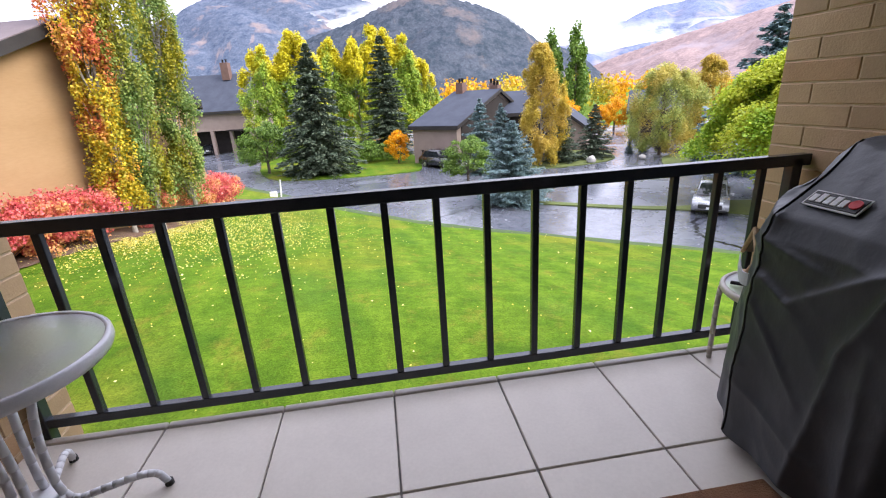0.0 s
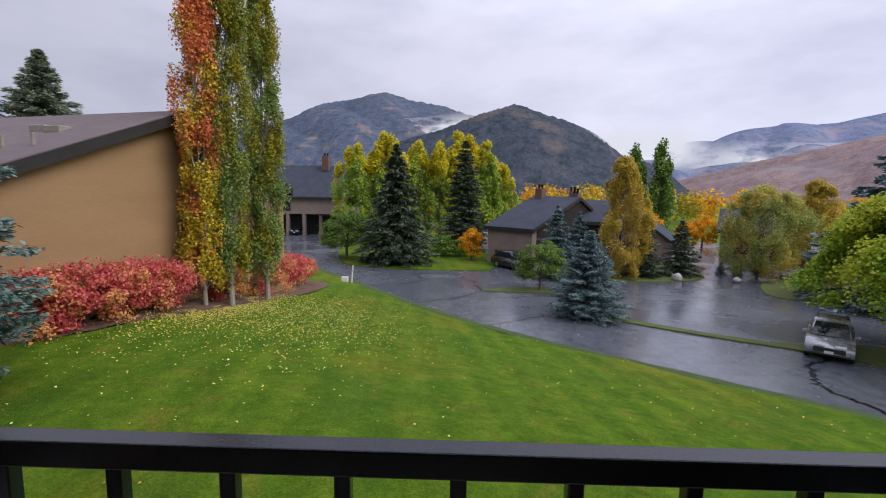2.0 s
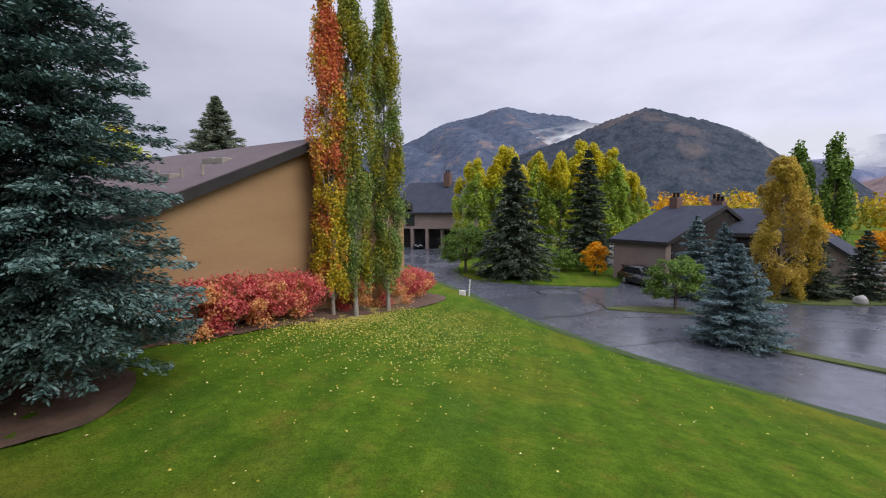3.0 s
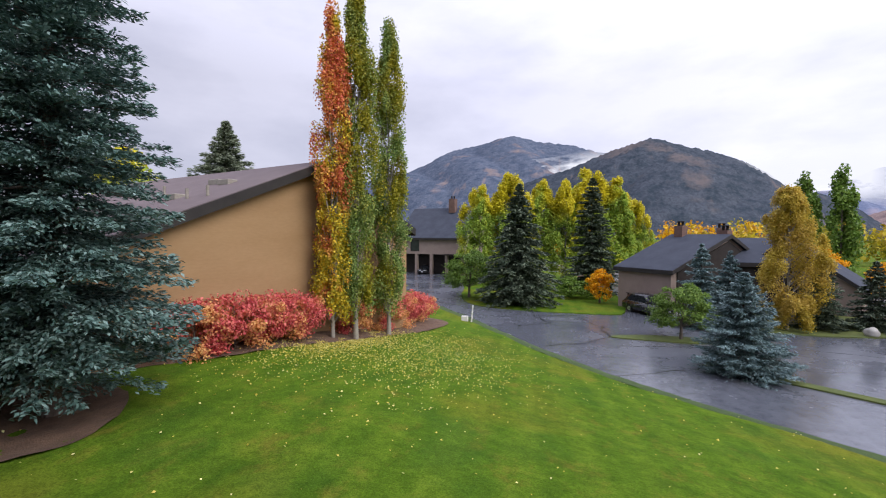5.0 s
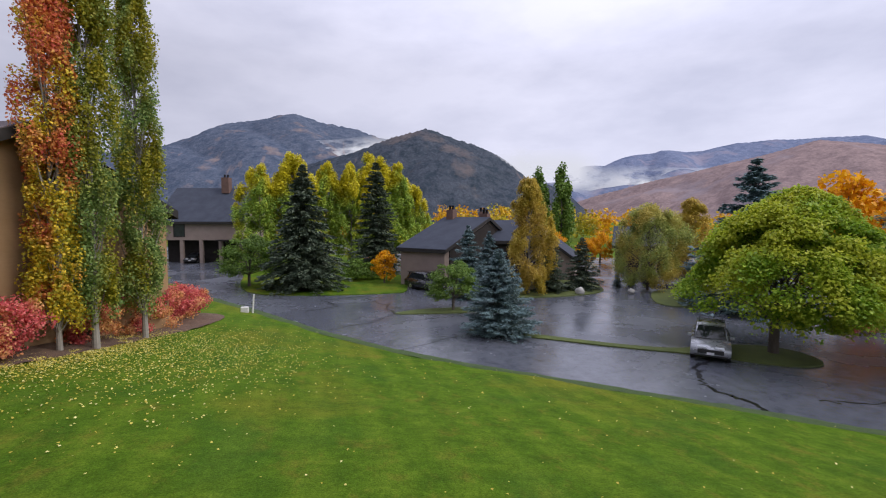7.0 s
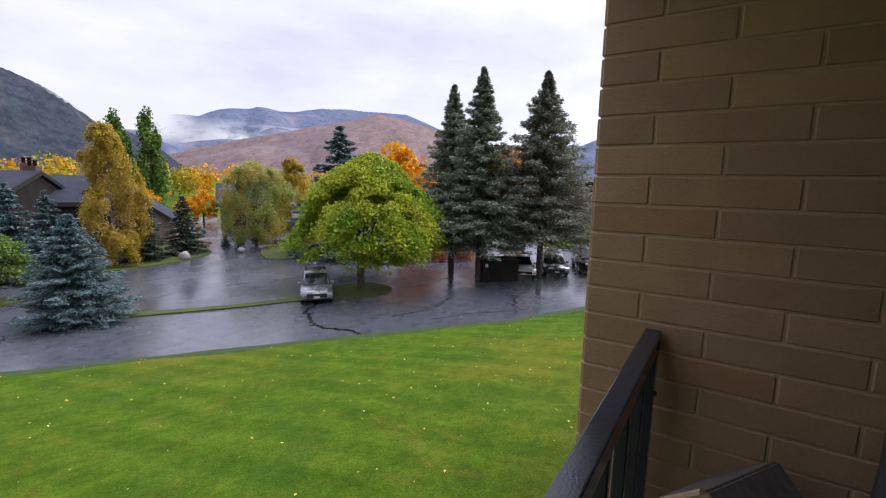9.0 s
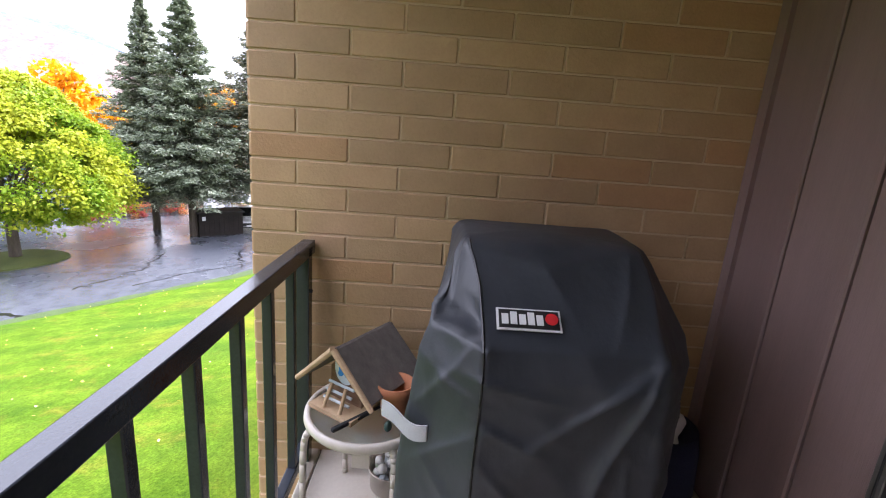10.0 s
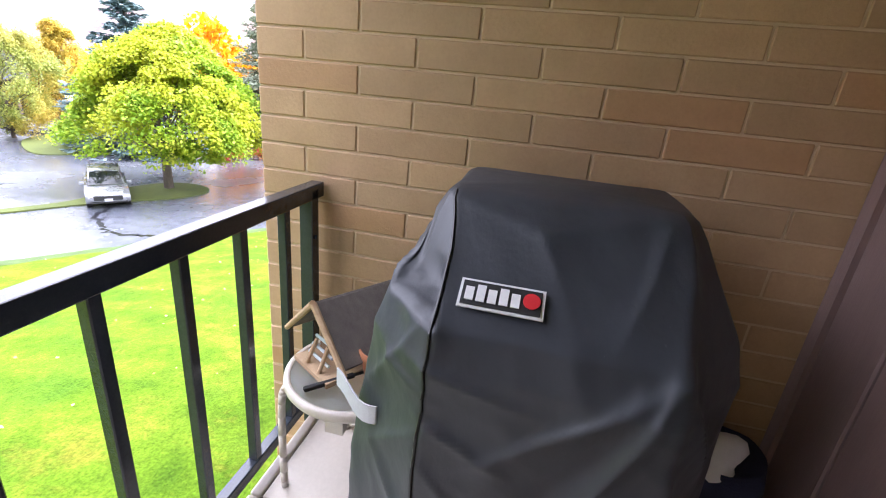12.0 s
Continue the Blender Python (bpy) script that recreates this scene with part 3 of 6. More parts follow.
def crowned(seed, height, width, clumps, leaves, leaf, material, clear, bark, profile, flat=0.55, wild=0.22, trunk=0.03, size=(0.08, 0.15), offset=(0, 0), forks=1):
    """A tree with a spreading crown: profile gives its half width at each height; clumps sit on limbs at an uneven outline."""
    rng = np.random.default_rng(seed)
    bm = bmesh.new()
    base = height * clear
    tr = height * trunk
    rod(bm, (0, 0, -0.3), (0, 0, base), tr, tr * 0.8, 10)
    for k in range(forks):
        a = 2 * math.pi * (k + 0.3) / forks
        lean = 0.0 if forks == 1 else width * 0.13
        rod(bm, (0, 0, base * 0.95), (lean * math.cos(a) + offset[0], lean * math.sin(a) + offset[1], height * 0.84), tr * 0.7 / math.sqrt(forks), 0.015, 7)
    bumps = [(rng.integers(1, 5), rng.uniform(2, 9), rng.uniform(0, 6.3), rng.uniform(0.3, 1)) for _ in range(7)]
    cs, al, no, ln = [], [], [], []
    for i in range(clumps):
        f = rng.random() ** 0.9
        a = rng.uniform(0, 2 * math.pi)
        uneven = 1 + wild * sum(w * math.sin(m * a + q * f + p) for m, q, p, w in bumps) / 2.2
        reach = width * 0.5 * profile(f) * uneven
        r = width * rng.uniform(*size) * (0.55 + 0.45 * profile(f))
        q = max(0.0, reach - r * 0.7) * (1.0 if rng.random() < 0.72 else math.sqrt(rng.random()))
        c = np.array([q * math.cos(a) + offset[0] * f, q * math.sin(a) + offset[1] * f, base + (height - base) * (0.02 + 0.93 * f)])
        if i % 2 == 0:
            z0 = max(base * 0.9, c[2] - 0.75 * q - 0.3)
            rod(bm, (offset[0] * f * 0.5, offset[1] * f * 0.5, z0), c, 0.010 + 0.0035 * height, 0.006, 4)
        m = int(leaves / clumps * rng.uniform(0.6, 1.4))
        v = rng.normal(0, 1, (m, 3))
        v /= np.linalg.norm(v, axis=1, keepdims=True)
        rr = rng.random(m) ** 0.5
        p = c + v * (rr * r)[:, None] * np.array([1, 1, flat])
        out = np.array([math.cos(a), math.sin(a), 0.0])
        p += out * (rng.random(m) ** 3 * r * 0.6)[:, None]
        p[:, 2] -= 0.35 * r * ((p[:, :2] - c[:2]) @ out[:2] / max(r, 0.01)).clip(0, 1) ** 2
        cs.append(p)
        g = rng.normal(0, 0.7, (m, 3)) + out
        g[:, 2] -= 0.3
        al.append(g)
        nn = v * 0.5 + rng.normal(0, 0.4, (m, 3))
        nn[:, 2] += 0.9
        no.append(nn)
        ln.append(leaf * rng.uniform(0.6, 1.3, m))
    ln = np.concatenate(ln)
    crown = sprays("crown", np.concatenate(cs), np.concatenate(al), np.concatenate(no), ln, ln * 0.8, material)
    return mesh_of("trunk", bm, bark), crown


def dome(f):
    """Broad low skirt, rounded top."""
    return min(1, 0.72 + 1.4 * f) * math.sqrt(max(0.0, 1 - (max(0.0, f - 0.22) / 0.80) ** 2))


def peaked(f):
    """Broad in the lower half, drawn in to a blunt top."""
    return min(1, 0.62 + 2.2 * f) * max(0.03, 1 - max(0.0, f - 0.20) / 0.82) ** 0.62


def flame(f):
    """Upright, widest below the middle, with a blunt tip."""
    return min(1, 0.7 + 1.2 * f) * max(0.04, 1 - max(0.0, f - 0.30) / 0.74) ** 0.52


def spindle(f):
    """Tall oval, widest at two fifths of its height."""
    return math.sqrt(max(0.02, 1 - ((f - 0.4) / 0.62) ** 2)) * (0.75 + 0.25 * min(1, f * 4))


def tree(name, label, meshes, x, y, z=None, turn=0, scale=1.0, group="", category="tree", wide=1.0):
    t = thing(name, label, category, group=group)
    for kind, me in zip(("trunk", "crown"), meshes):
        part(kind, me, None, t)
    z = ground_at(x, y) if z is None else z
    t.matrix_world = pose(x, y, z, 0, 0, turn) @ Matrix.Diagonal((scale * wide, scale * wide, scale, 1))
    return t


VERGE_Z = ROAD_Z + 0.06
near_spruce = conifer(11, 14.5, 3.5, 44, 18, 300, 0.17, NEAR_SPRUCE, 0.08, 0.20, 0.68, slim=(0.28, 0.46))
tree("spruce_tree", "tall blue-green spruce with drooping limbs on the lawn", near_spruce, -9.9, 6.2, turn=20, wide=0.9)
tree("spruce_tree", "tall blue-green spruce beside another at the lawn's edge", near_spruce, -12.2, 4.6, turn=140, scale=0.95)
spruce_a = conifer(12, 12.3, 5.0, 30, 17, 120, 0.42, SPRUCE, 0.05, 0.32, 0.9)
tree("spruce_tree", "dark broad spruce with drooping limbs on grass", spruce_a, -5.3, 45.0, VERGE_Z)
spruce_b = conifer(13, 14.2, 3.8, 34, 15, 95, 0.42, SPRUCE, 0.04, 0.2, 0.7)
tree("spruce_tree", "dark narrow spruce on the lawn", spruce_b, 1.9, 57, VERGE_Z)
blue = conifer(14, 5.2, 2.45, 24, 17, 240, 0.16, BLUE_SPRUCE, 0.02, 0.10, 0.80, slim=(0.24, 0.42))
tree("blue_spruce", "small dense blue spruce on a grass strip", blue, 8.75, 25.8, VERGE_Z, category="tree", wide=1.12)
blue_b = conifer(15, 5.6, 2.3, 22, 14, 120, 0.22, BLUE_SPRUCE, 0.02, 0.12, 0.9)
for x, y, s in ((9.7, 38.6, 1.15), (11.9, 39.6, 1.05)):
    tree("blue_spruce", "blue-grey spruce in front of the dark house", blue_b, x, y, VERGE_Z, turn=x * 30, scale=s, group="spruces before the house")
small_dark = conifer(16, 5.2, 2.7, 20, 13, 90, 0.28, SPRUCE, 0.03, 0.2, 0.8)
tree("spruce_tree", "small dark spruce in a planting bed", small_dark, 18.2, 40.6, VERGE_Z, group="spruces before the house")
tree("spruce_tree", "grey-green spruce in a planting bed", small_dark, 21.9, 41.2, VERGE_Z, 50, 1.0, group="spruces before the house", wide=0.85)
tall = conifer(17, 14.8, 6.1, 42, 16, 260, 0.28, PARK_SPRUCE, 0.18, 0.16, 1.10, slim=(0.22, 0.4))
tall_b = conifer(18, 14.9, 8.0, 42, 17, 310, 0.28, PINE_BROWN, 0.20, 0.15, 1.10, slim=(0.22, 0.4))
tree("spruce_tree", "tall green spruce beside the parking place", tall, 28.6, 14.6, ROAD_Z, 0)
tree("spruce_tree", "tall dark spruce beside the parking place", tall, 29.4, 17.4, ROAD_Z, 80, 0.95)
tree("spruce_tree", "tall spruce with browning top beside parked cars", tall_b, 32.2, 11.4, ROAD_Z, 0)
tree("blue_spruce", "blue spruce behind the maple", blue_b, 30.2, 29.8, ROAD_Z, 0, 2.1, wide=1.2)
tree("spruce_tree", "dark spruce behind the neighbouring roof", tall, -29.6, 32, -4, 0, 1.06, wide=1.5)
tree("aspen_tree", "yellow-green tree behind the tall spruce", broadleaf(30, 11, 5.0, 40, 5000, 0.3, YELLOW_GREEN, 0.15, PALE_BARK, flat=1.2), -28.5, 22.0, -3.5)
maple = crowned(21, 8.7, 10.6, 240, 88000, 0.165, MAPLE, 0.23, BARK, peaked, 0.6, 0.30, 0.030, (0.05, 0.135), (0.7, -0.5), 5)
tree("maple_tree", "broad maple turning from green to yellow", maple, 21.8, 19.6, ROAD_Z)
apple = crowned(22, 3.9, 4.3, 70, 12000, 0.13, GREEN_LEAF, 0.24, BARK, dome, 0.6, 0.22, 0.03, (0.08, 0.14), (0, 0), 3)
tree("small_tree", "small round green tree on a grass island", apple, 7.3, 33.0, VERGE_Z)
poplar = broadleaf(23, 15.5, 2.0, 200, 46000, 0.10, POPLAR_GREEN, 0.07, PALE_BARK, column=True, trunk=0.0085)
poplar_red = broadleaf(24, 14.0, 1.9, 170, 36000, 0.10, POPLAR_RED, 0.05, PALE_BARK, column=True, trunk=0.0075)
tree("poplar_tree", "slender poplar with red and yellow autumn leaves", poplar_red, -9.15, 16.2, turn=10)
tree("poplar_tree", "slender green poplar with a pale trunk", poplar, -8.5, 17.0, turn=0)
tree("poplar_tree", "slender green poplar with a pale trunk and some yellow", poplar, -8.15, 19.7, turn=110)
aspen = crowned(25, 13.2, 5.6, 130, 30000, 0.23, YELLOW_GREEN, 0.10, PALE_BARK, flame, 1.5, 0.38, 0.014, (0.07, 0.15))
for x, y, s, w in ((-13.2, 62, 1.08, 0.95), (-9.2, 64, 1.22, 1.0), (-5.0, 66, 1.15, 0.9), (-1.5, 66, 1.15, 0.8), (1.2, 68, 1.28, 1.05), (5.2, 70, 1.2, 1.1), (8.4, 72, 0.95, 0.8)):
    tree("aspen_tree", "aspen turning from green to bright yellow", aspen, x, y, VERGE_Z, x * 40, s, "aspens behind the spruces", wide=w)
gold = crowned(26, 11.0, 4.5, 170, 56000, 0.13, GOLD, 0.04, PALE_BARK, flame, 1.5, 0.34, 0.012, (0.07, 0.15))
tree("aspen_tree", "golden aspen before the dark house", gold, 15.6, 39.2, VERGE_Z)
willow = crowned(27, 8.4, 6.6, 150, 44000, 0.14, SOFT_GREEN, 0.06, BARK, spindle, 1.4, 0.25, 0.02, (0.07, 0.13))
tree("willow_tree", "soft yellow-green tree beside the parking court", willow, 28.2, 39.8, VERGE_Z)
tree("aspen_tree", "golden tree beside the parking court", gold, 33.6, 41.0, VERGE_Z, 60, 0.85, wide=1.2)
far_pop = broadleaf(28, 20, 5.5, 50, 6000, 0.6, GREEN_LEAF, 0.05, column=True, trunk=0.012)
for x, y, s in ((47.5, 103, 1.0), (42, 104, 0.95)):
    tree("poplar_tree", "tall green poplar far behind the houses", far_pop, x, y, ROAD_Z, x * 9, s, "far poplars")
orange = broadleaf(29, 8, 6.5, 40, 4000, 0.38, ORANGE, 0.12)
for x, y, s in ((33, 62, 0.5), (37.5, 66, 0.6), (45, 20, 1.25), (39.5, 30.5, 1.3), (29, 66, 0.7)):
    tree("autumn_tree", "bright orange and yellow autumn tree", orange, x, y, ROAD_Z, x * 31, s, "orange autumn trees")


def shrub(seed, height, width, leaves, leaf, material):
    return broadleaf(seed, height, width, 34, leaves, leaf, material, 0.08, trunk=0.02)


red = shrub(31, 1.72, 2.8, 6500, 0.095, RED_BUSH)
for i, (x, y, s) in enumerate(((-11.0, 10.9, 1.0), (-10.6, 12.2, 1.05), (-10.2, 13.4, 1.0), (-9.9, 14.6, 1.0), (-9.6, 18.2, 1.0), (-9.3, 20.6, 0.95), (-9.2, 22.8, 1.0), (-9.3, 25.2, 1.05), (-9.4, 27.4, 0.95))):
    tree("shrub", "red autumn shrub along the tan wall", red, x, y, None, i * 67, s, "red shrubs along the wall", "shrub")
green_shrub = shrub(32, 2.3, 3.2, 3500, 0.2, GREEN_LEAF)
for x, y, s in ((-0.5, 51, 1.0), (1.4, 51.5, 0.9)):
    tree("shrub", "rounded green shrub on the lawn", green_shrub, x, y, VERGE_Z, x * 50, s, "shrubs by the garage", "shrub")
tree("small_tree", "small orange tree beside the garage", orange, 2.6, 48.5, VERGE_Z, 0, 0.42)
tree("small_tree", "dark green small tree by the drive", apple, -11.2, 48, VERGE_Z, 30, 1.4)
for x in (26.6, 28.2):
    tree("shrub", "small dark clipped conifer shrub", blue_b, x, 42.6, ROAD_Z, 0, 0.25, "clipped shrubs", "shrub")


# ---------- houses ----------
def prism(bm, outline, x0, x1):
    """An outline in the local y-z plane, drawn out from x0 to x1."""
    a = [bm.verts.new((x0, y, z)) for y, z in outline]
    b = [bm.verts.new((x1, y, z)) for y, z in outline]
    bm.faces.new(a)
    bm.faces.new(b)
    for i in range(len(a)):
        bm.faces.new((a[i], a[(i + 1) % len(a)], b[(i + 1) % len(b)], b[i]))


def house(label, at, turn, x0, x1, front, back, ridge, floor, wall_mat, roof_mat, over=0.5, thick=0.28, name="house", category="house"):
    """A gabled house. front, back, ridge: (y, z) of the two eaves and the ridge, which runs along local x."""
    h = thing(name, label, category, at, turn)
    bm = bmesh.new()
    prism(bm, [(front[0], floor), (back[0], floor), back, ridge, front], x0, x1)
    part("wall", bm, wall_mat, h)
    for (y, z), word in ((front, "front"), (back, "back")):
        slope = (ridge[1] - z) / (ridge[0] - y)
        ye = y + (over if y > ridge[0] else -over)
        ze = z + (ye - y) * slope
        bm = bmesh.new()
        prism(bm, [(ye, ze + 0.02), (ridge[0], ridge[1] + 0.02), (ridge[0], ridge[1] + thick), (ye, ze + thick)], x0 - over, x1 + over)
        part("roof", bm, roof_mat, h)
        for x in (x0 - over, x1 + over):
            bm = bmesh.new()
            out = 0.05 if x > x0 else -0.05
            prism(bm, [(ye, ze - 0.10), (ridge[0], ridge[1] - 0.10), (ridge[0], ridge[1] + thick - 0.03), (ye, ze + thick - 0.03)], min(x, x + out), max(x, x + out))
            part("fascia", bm, FASCIA, h)
        bm = bmesh.new()
        yo = 0.05 if y > ridge[0] else -0.05
        box(bm, x0 - over, x1 + over, min(ye, ye + yo), max(ye, ye + yo), ze - 0.12, ze + thick - 0.04)
        part("fascia", bm, FASCIA, h)
    return h


def chimney(h, x, y, z0, z1, w=0.9):
    bm = bmesh.new()
    box(bm, x - w / 2, x + w / 2, y - w / 2, y + w / 2, z0, z1)
    c = part("chimney", bm, CHIMNEY, h)
    for dx in (-0.22, 0.22):
        bm = bmesh.new()
        lathe(bm, [(0.13, 0), (0.13, 0.42), (0.18, 0.42), (0.18, 0.5), (0.09, 0.5), (0.09, 0.1)], 10, (x + dx * w, y, z1))
        part("chimney_pot", bm, WOOD_AND_SHADE, c)


def opening(h, x0, x1, y, z0, z1, material, name="window", depth=0.06, frame_mat=None):
    """A framed opening on a wall whose outside is toward -y."""
    bm = bmesh.new()
    for a, b, c, d in ((x0 - 0.08, x1 + 0.08, z1, z1 + 0.1), (x0 - 0.08, x1 + 0.08, z0 - 0.1, z0), (x0 - 0.08, x0, z0, z1), (x1, x1 + 0.08, z0, z1)):
        box(bm, a, b, y - depth, y + 0.02, c, d)
    w = part(name, bm, frame_mat or WOOD_AND_SHADE, h)
    bm = bmesh.new()
    box(bm, x0, x1, y - 0.02, y + 0.01, z0, z1)
    part("pane", bm, material, w)
    return w


# the neighbouring house with the great tan gable wall
near = house("tan stucco house with a brown shingle roof", (-10.2, 16.5, 0), -14, -16, 0, (-11.5, -0.45), (6.7, 1.62), (0.3, 4.3), -4.6, STUCCO, SHINGLE, 0.35, 0.30)
slope = (4.3 + 0.45) / 11.8
for x, y in ((-2.6, -2.4), (-3.6, -2.2), (-3.2, -4.2), (-8.2, -5.6), (-6.0, -7.2)):
    bm = bmesh.new()
    z = 4.6 + (y - 0.3) * slope
    box(bm, x - 0.38, x + 0.38, y - 0.22, y + 0.22, z - 0.10, z + 0.15)
    soften(bm, 0.03, 2)
    part("roof_vent", bm, PALE_BARK, near, "low pale roof vent")
for x, y in ((-1.0, -4.2), (-2.0, -4.4), (-5.2, -3.6)):
    bm = bmesh.new()
    z = 4.6 + (y - 0.3) * slope
    rod(bm, (x, y, z - 0.1), (x, y, z + 0.38), 0.06, 0.06, 8)
    part("vent_pipe", bm, PALE_BARK, near)

# the house across the road, with its slate roof
mid = house("taupe house with slate roof and two chimneys", (4.3, 47.0, 0), -44, 0, 5.6, (0, -1.75), (16, -2.0), (8.6, 1.35), ROAD_Z - 0.1, TAUPE, SLATE, 0.35)
chimney(mid, 1.0, 8.2, 0.6, 2.5)
chimney(mid, 5.0, 9.2, 0.4, 2.0)
# the gable's shade and black glazing are put into one dark panel
bm = bmesh.new()
prism(bm, [(0.8, ROAD_Z), (15, ROAD_Z), (15, -1.95), (8.6, 0.95), (0.8, -1.8)], 5.6, 5.68)
part("gable", bm, WOOD_AND_SHADE, mid, "gable with its shade and black glazing put in as dark colour")
opening(mid, 1.2, 2.3, 0, -5.3, -4.2, FAR_PANE, "door")
opening(mid, 3.2, 4.0, 0, -5.4, -4.5, FAR_PANE)
bm = bmesh.new()
box(bm, 0.9, 2.6, -1.0, 0, -4.1, -3.95, Matrix.Rotation(radians(14), 4, "X") @ Matrix.Translation((0, 0.0, 0)))
part("awning", bm, WOOD_AND_SHADE, mid, "small dark awning over the entrance")
wing = house("dark house wing with a slate roof and chimney", (12.5, 49.5, 0), -10, 0, 7.5, (0, -1.2), (10, -1.8), (5, 1.0), ROAD_Z - 0.1, WOOD_AND_SHADE, SLATE, 0.3)
chimney(wing, 1.6, 4.4, 0.5, 2.3)
opening(wing, 1.0, 2.6, 0, -4.2, -2.6, FAR_PANE)
gab = house("taupe gabled house behind the spruces", (19.0, 49.5, 0), 62, 0, 8.5, (-5.5, -3.2), (4.2, -3.0), (0, 0.9), ROAD_Z - 0.1, TAUPE, SLATE, 0.35)
last = house("dark brick house with a low slate roof", (34.5, 56.5, 0), -32, 0, 9, (0, -2.3), (11, -2.3), (5.5, 0.1), ROAD_Z - 0.1, WOOD_AND_SHADE, SLATE, 0.4)
chimney(last, 5.5, 5.5, -0.2, 2.1)
for i in range(4):
    bm = bmesh.new()
    box(bm, 1.2 + i * 1.9, 1.45 + i * 1.9, -0.25, 0, ROAD_Z, -2.4)
    part("pilaster", bm, TAUPE, last)
far_left = house("taupe house with slate roof over open garages", (-31.5, 75.5, 0), -8, 0, 13.0, (0, 1.0), (14, 1.0), (7, 6.3), -2.0, TAUPE, SLATE, 0.5)
chimney(far_left, 8.2, 6.0, 5.6, 8.2, 1.2)
# shade inside the open garages, put in as a dark block
bm = bmesh.new()
box(bm, 0.3, 12.7, 2.2, 13.5, ROAD_Z - 0.1, -2.0)
part("garage_shade", bm, WOOD_AND_SHADE, far_left, "dark block painted as the shade inside the garages")
for x in (0.2, 3.4, 6.4, 9.4, 12.5):
    bm = bmesh.new()
    box(bm, x, x + 0.5, 0.0, 0.5, ROAD_Z - 0.1, -2.0)
    part("post", bm, TAUPE, far_left)
opening(far_left, 2.6, 4.2, 0, -1.4, 0.4, FAR_PANE)
bm = bmesh.new()
box(bm, 9.5, 11.8, -1.2, 0.1, -2.1, -1.9)
part("awning", bm, WOOD_AND_SHADE, far_left)
RED_BRICK = surface("red_brick_far", (0.17, 0.07, 0.05), (0.25, 0.11, 0.08), 0.9, 1, 12, 0.3)
block = thing("apartment_building", "low red-brown brick building with a grey end beyond the lawn", "building", (78, 22, 0), -68)
bm = bmesh.new()
box(bm, -5, 0, 1.5, 12, ROAD_Z, 0.2)
part("end_wall", bm, TAUPE, block, "grey-brown end block")
for z in (-4.6, -1.9):
    opening(block, -4.2, -1.2, 1.5, z, z + 1.2, FAR_PANE)
    bm = bmesh.new()
    box(bm, -4.8, -0.3, 0.2, 1.44, z - 0.55, z - 0.4)
    part("balcony", bm, FASCIA, block)
bm = bmesh.new()
box(bm, 0, 22, 0, 14, ROAD_Z, 0.9)
part("wall", bm, RED_BRICK, block)
bm = bmesh.new()
box(bm, -1.4, 23, -1.6, 15, 0.9, 1.5)
part("roof", bm, FASCIA, block)
bm = bmesh.new()
box(bm, -0.1, 22.1, -0.12, 0, -3.4, -2.6)
part("band", bm, TAUPE, block)
for i in range(6):
    opening(block, 2.0 + i * 3.3, 3.8 + i * 3.3, 0, -1.1, 0.2, FAR_PANE)
    opening(block, 2.0 + i * 3.3, 3.8 + i * 3.3, 0, -5.0, -3.7, FAR_PANE)


# ---------- mountains ----------
def mountain_material(name, dark, light, scar, snow=None):
    m, n, l, b = shader(name)
    pos = n.new("ShaderNodeNewGeometry").outputs["Position"]
    big = noise_of(n, l, pos, 0.006, 6, 0.62)
    mid_n = noise_of(n, l, pos, 0.03, 6, 0.7)
    c = ramp_of(n, l, mid_n, [(0.38, dark), (0.60, light)])
    fine = noise_of(n, l, pos, 0.14, 3, 0.7)
    c = mix_of(n, l, 0.5, c, ramp_of(n, l, fine, [(0.36, (0.62, 0.64, 0.68)), (0.64, (1.3, 1.28, 1.25))]), "MULTIPLY")
    c = mix_of(n, l, ramp_of(n, l, big, [(0.57, (0, 0, 0)), (0.68, (0.8, 0.8, 0.8))]), c, scar)
    # bare runs that fall with the slope
    runs = noise_of(n, l, pos, 0.011, 4, 0.6, (1.6, 0.25, 0.35))
    c = mix_of(n, l, ramp_of(n, l, runs, [(0.63, (0, 0, 0)), (0.70, (0.7, 0.7, 0.7))]), c, scar)
    l.new(c, b.inputs["Base Color"])
    b.inputs["Roughness"].default_value = 1.0
    b.inputs["Specular IOR Level"].default_value = 0.0
    bump_of(n, l, b, mid_n, 0.6, 6.0)
    return m


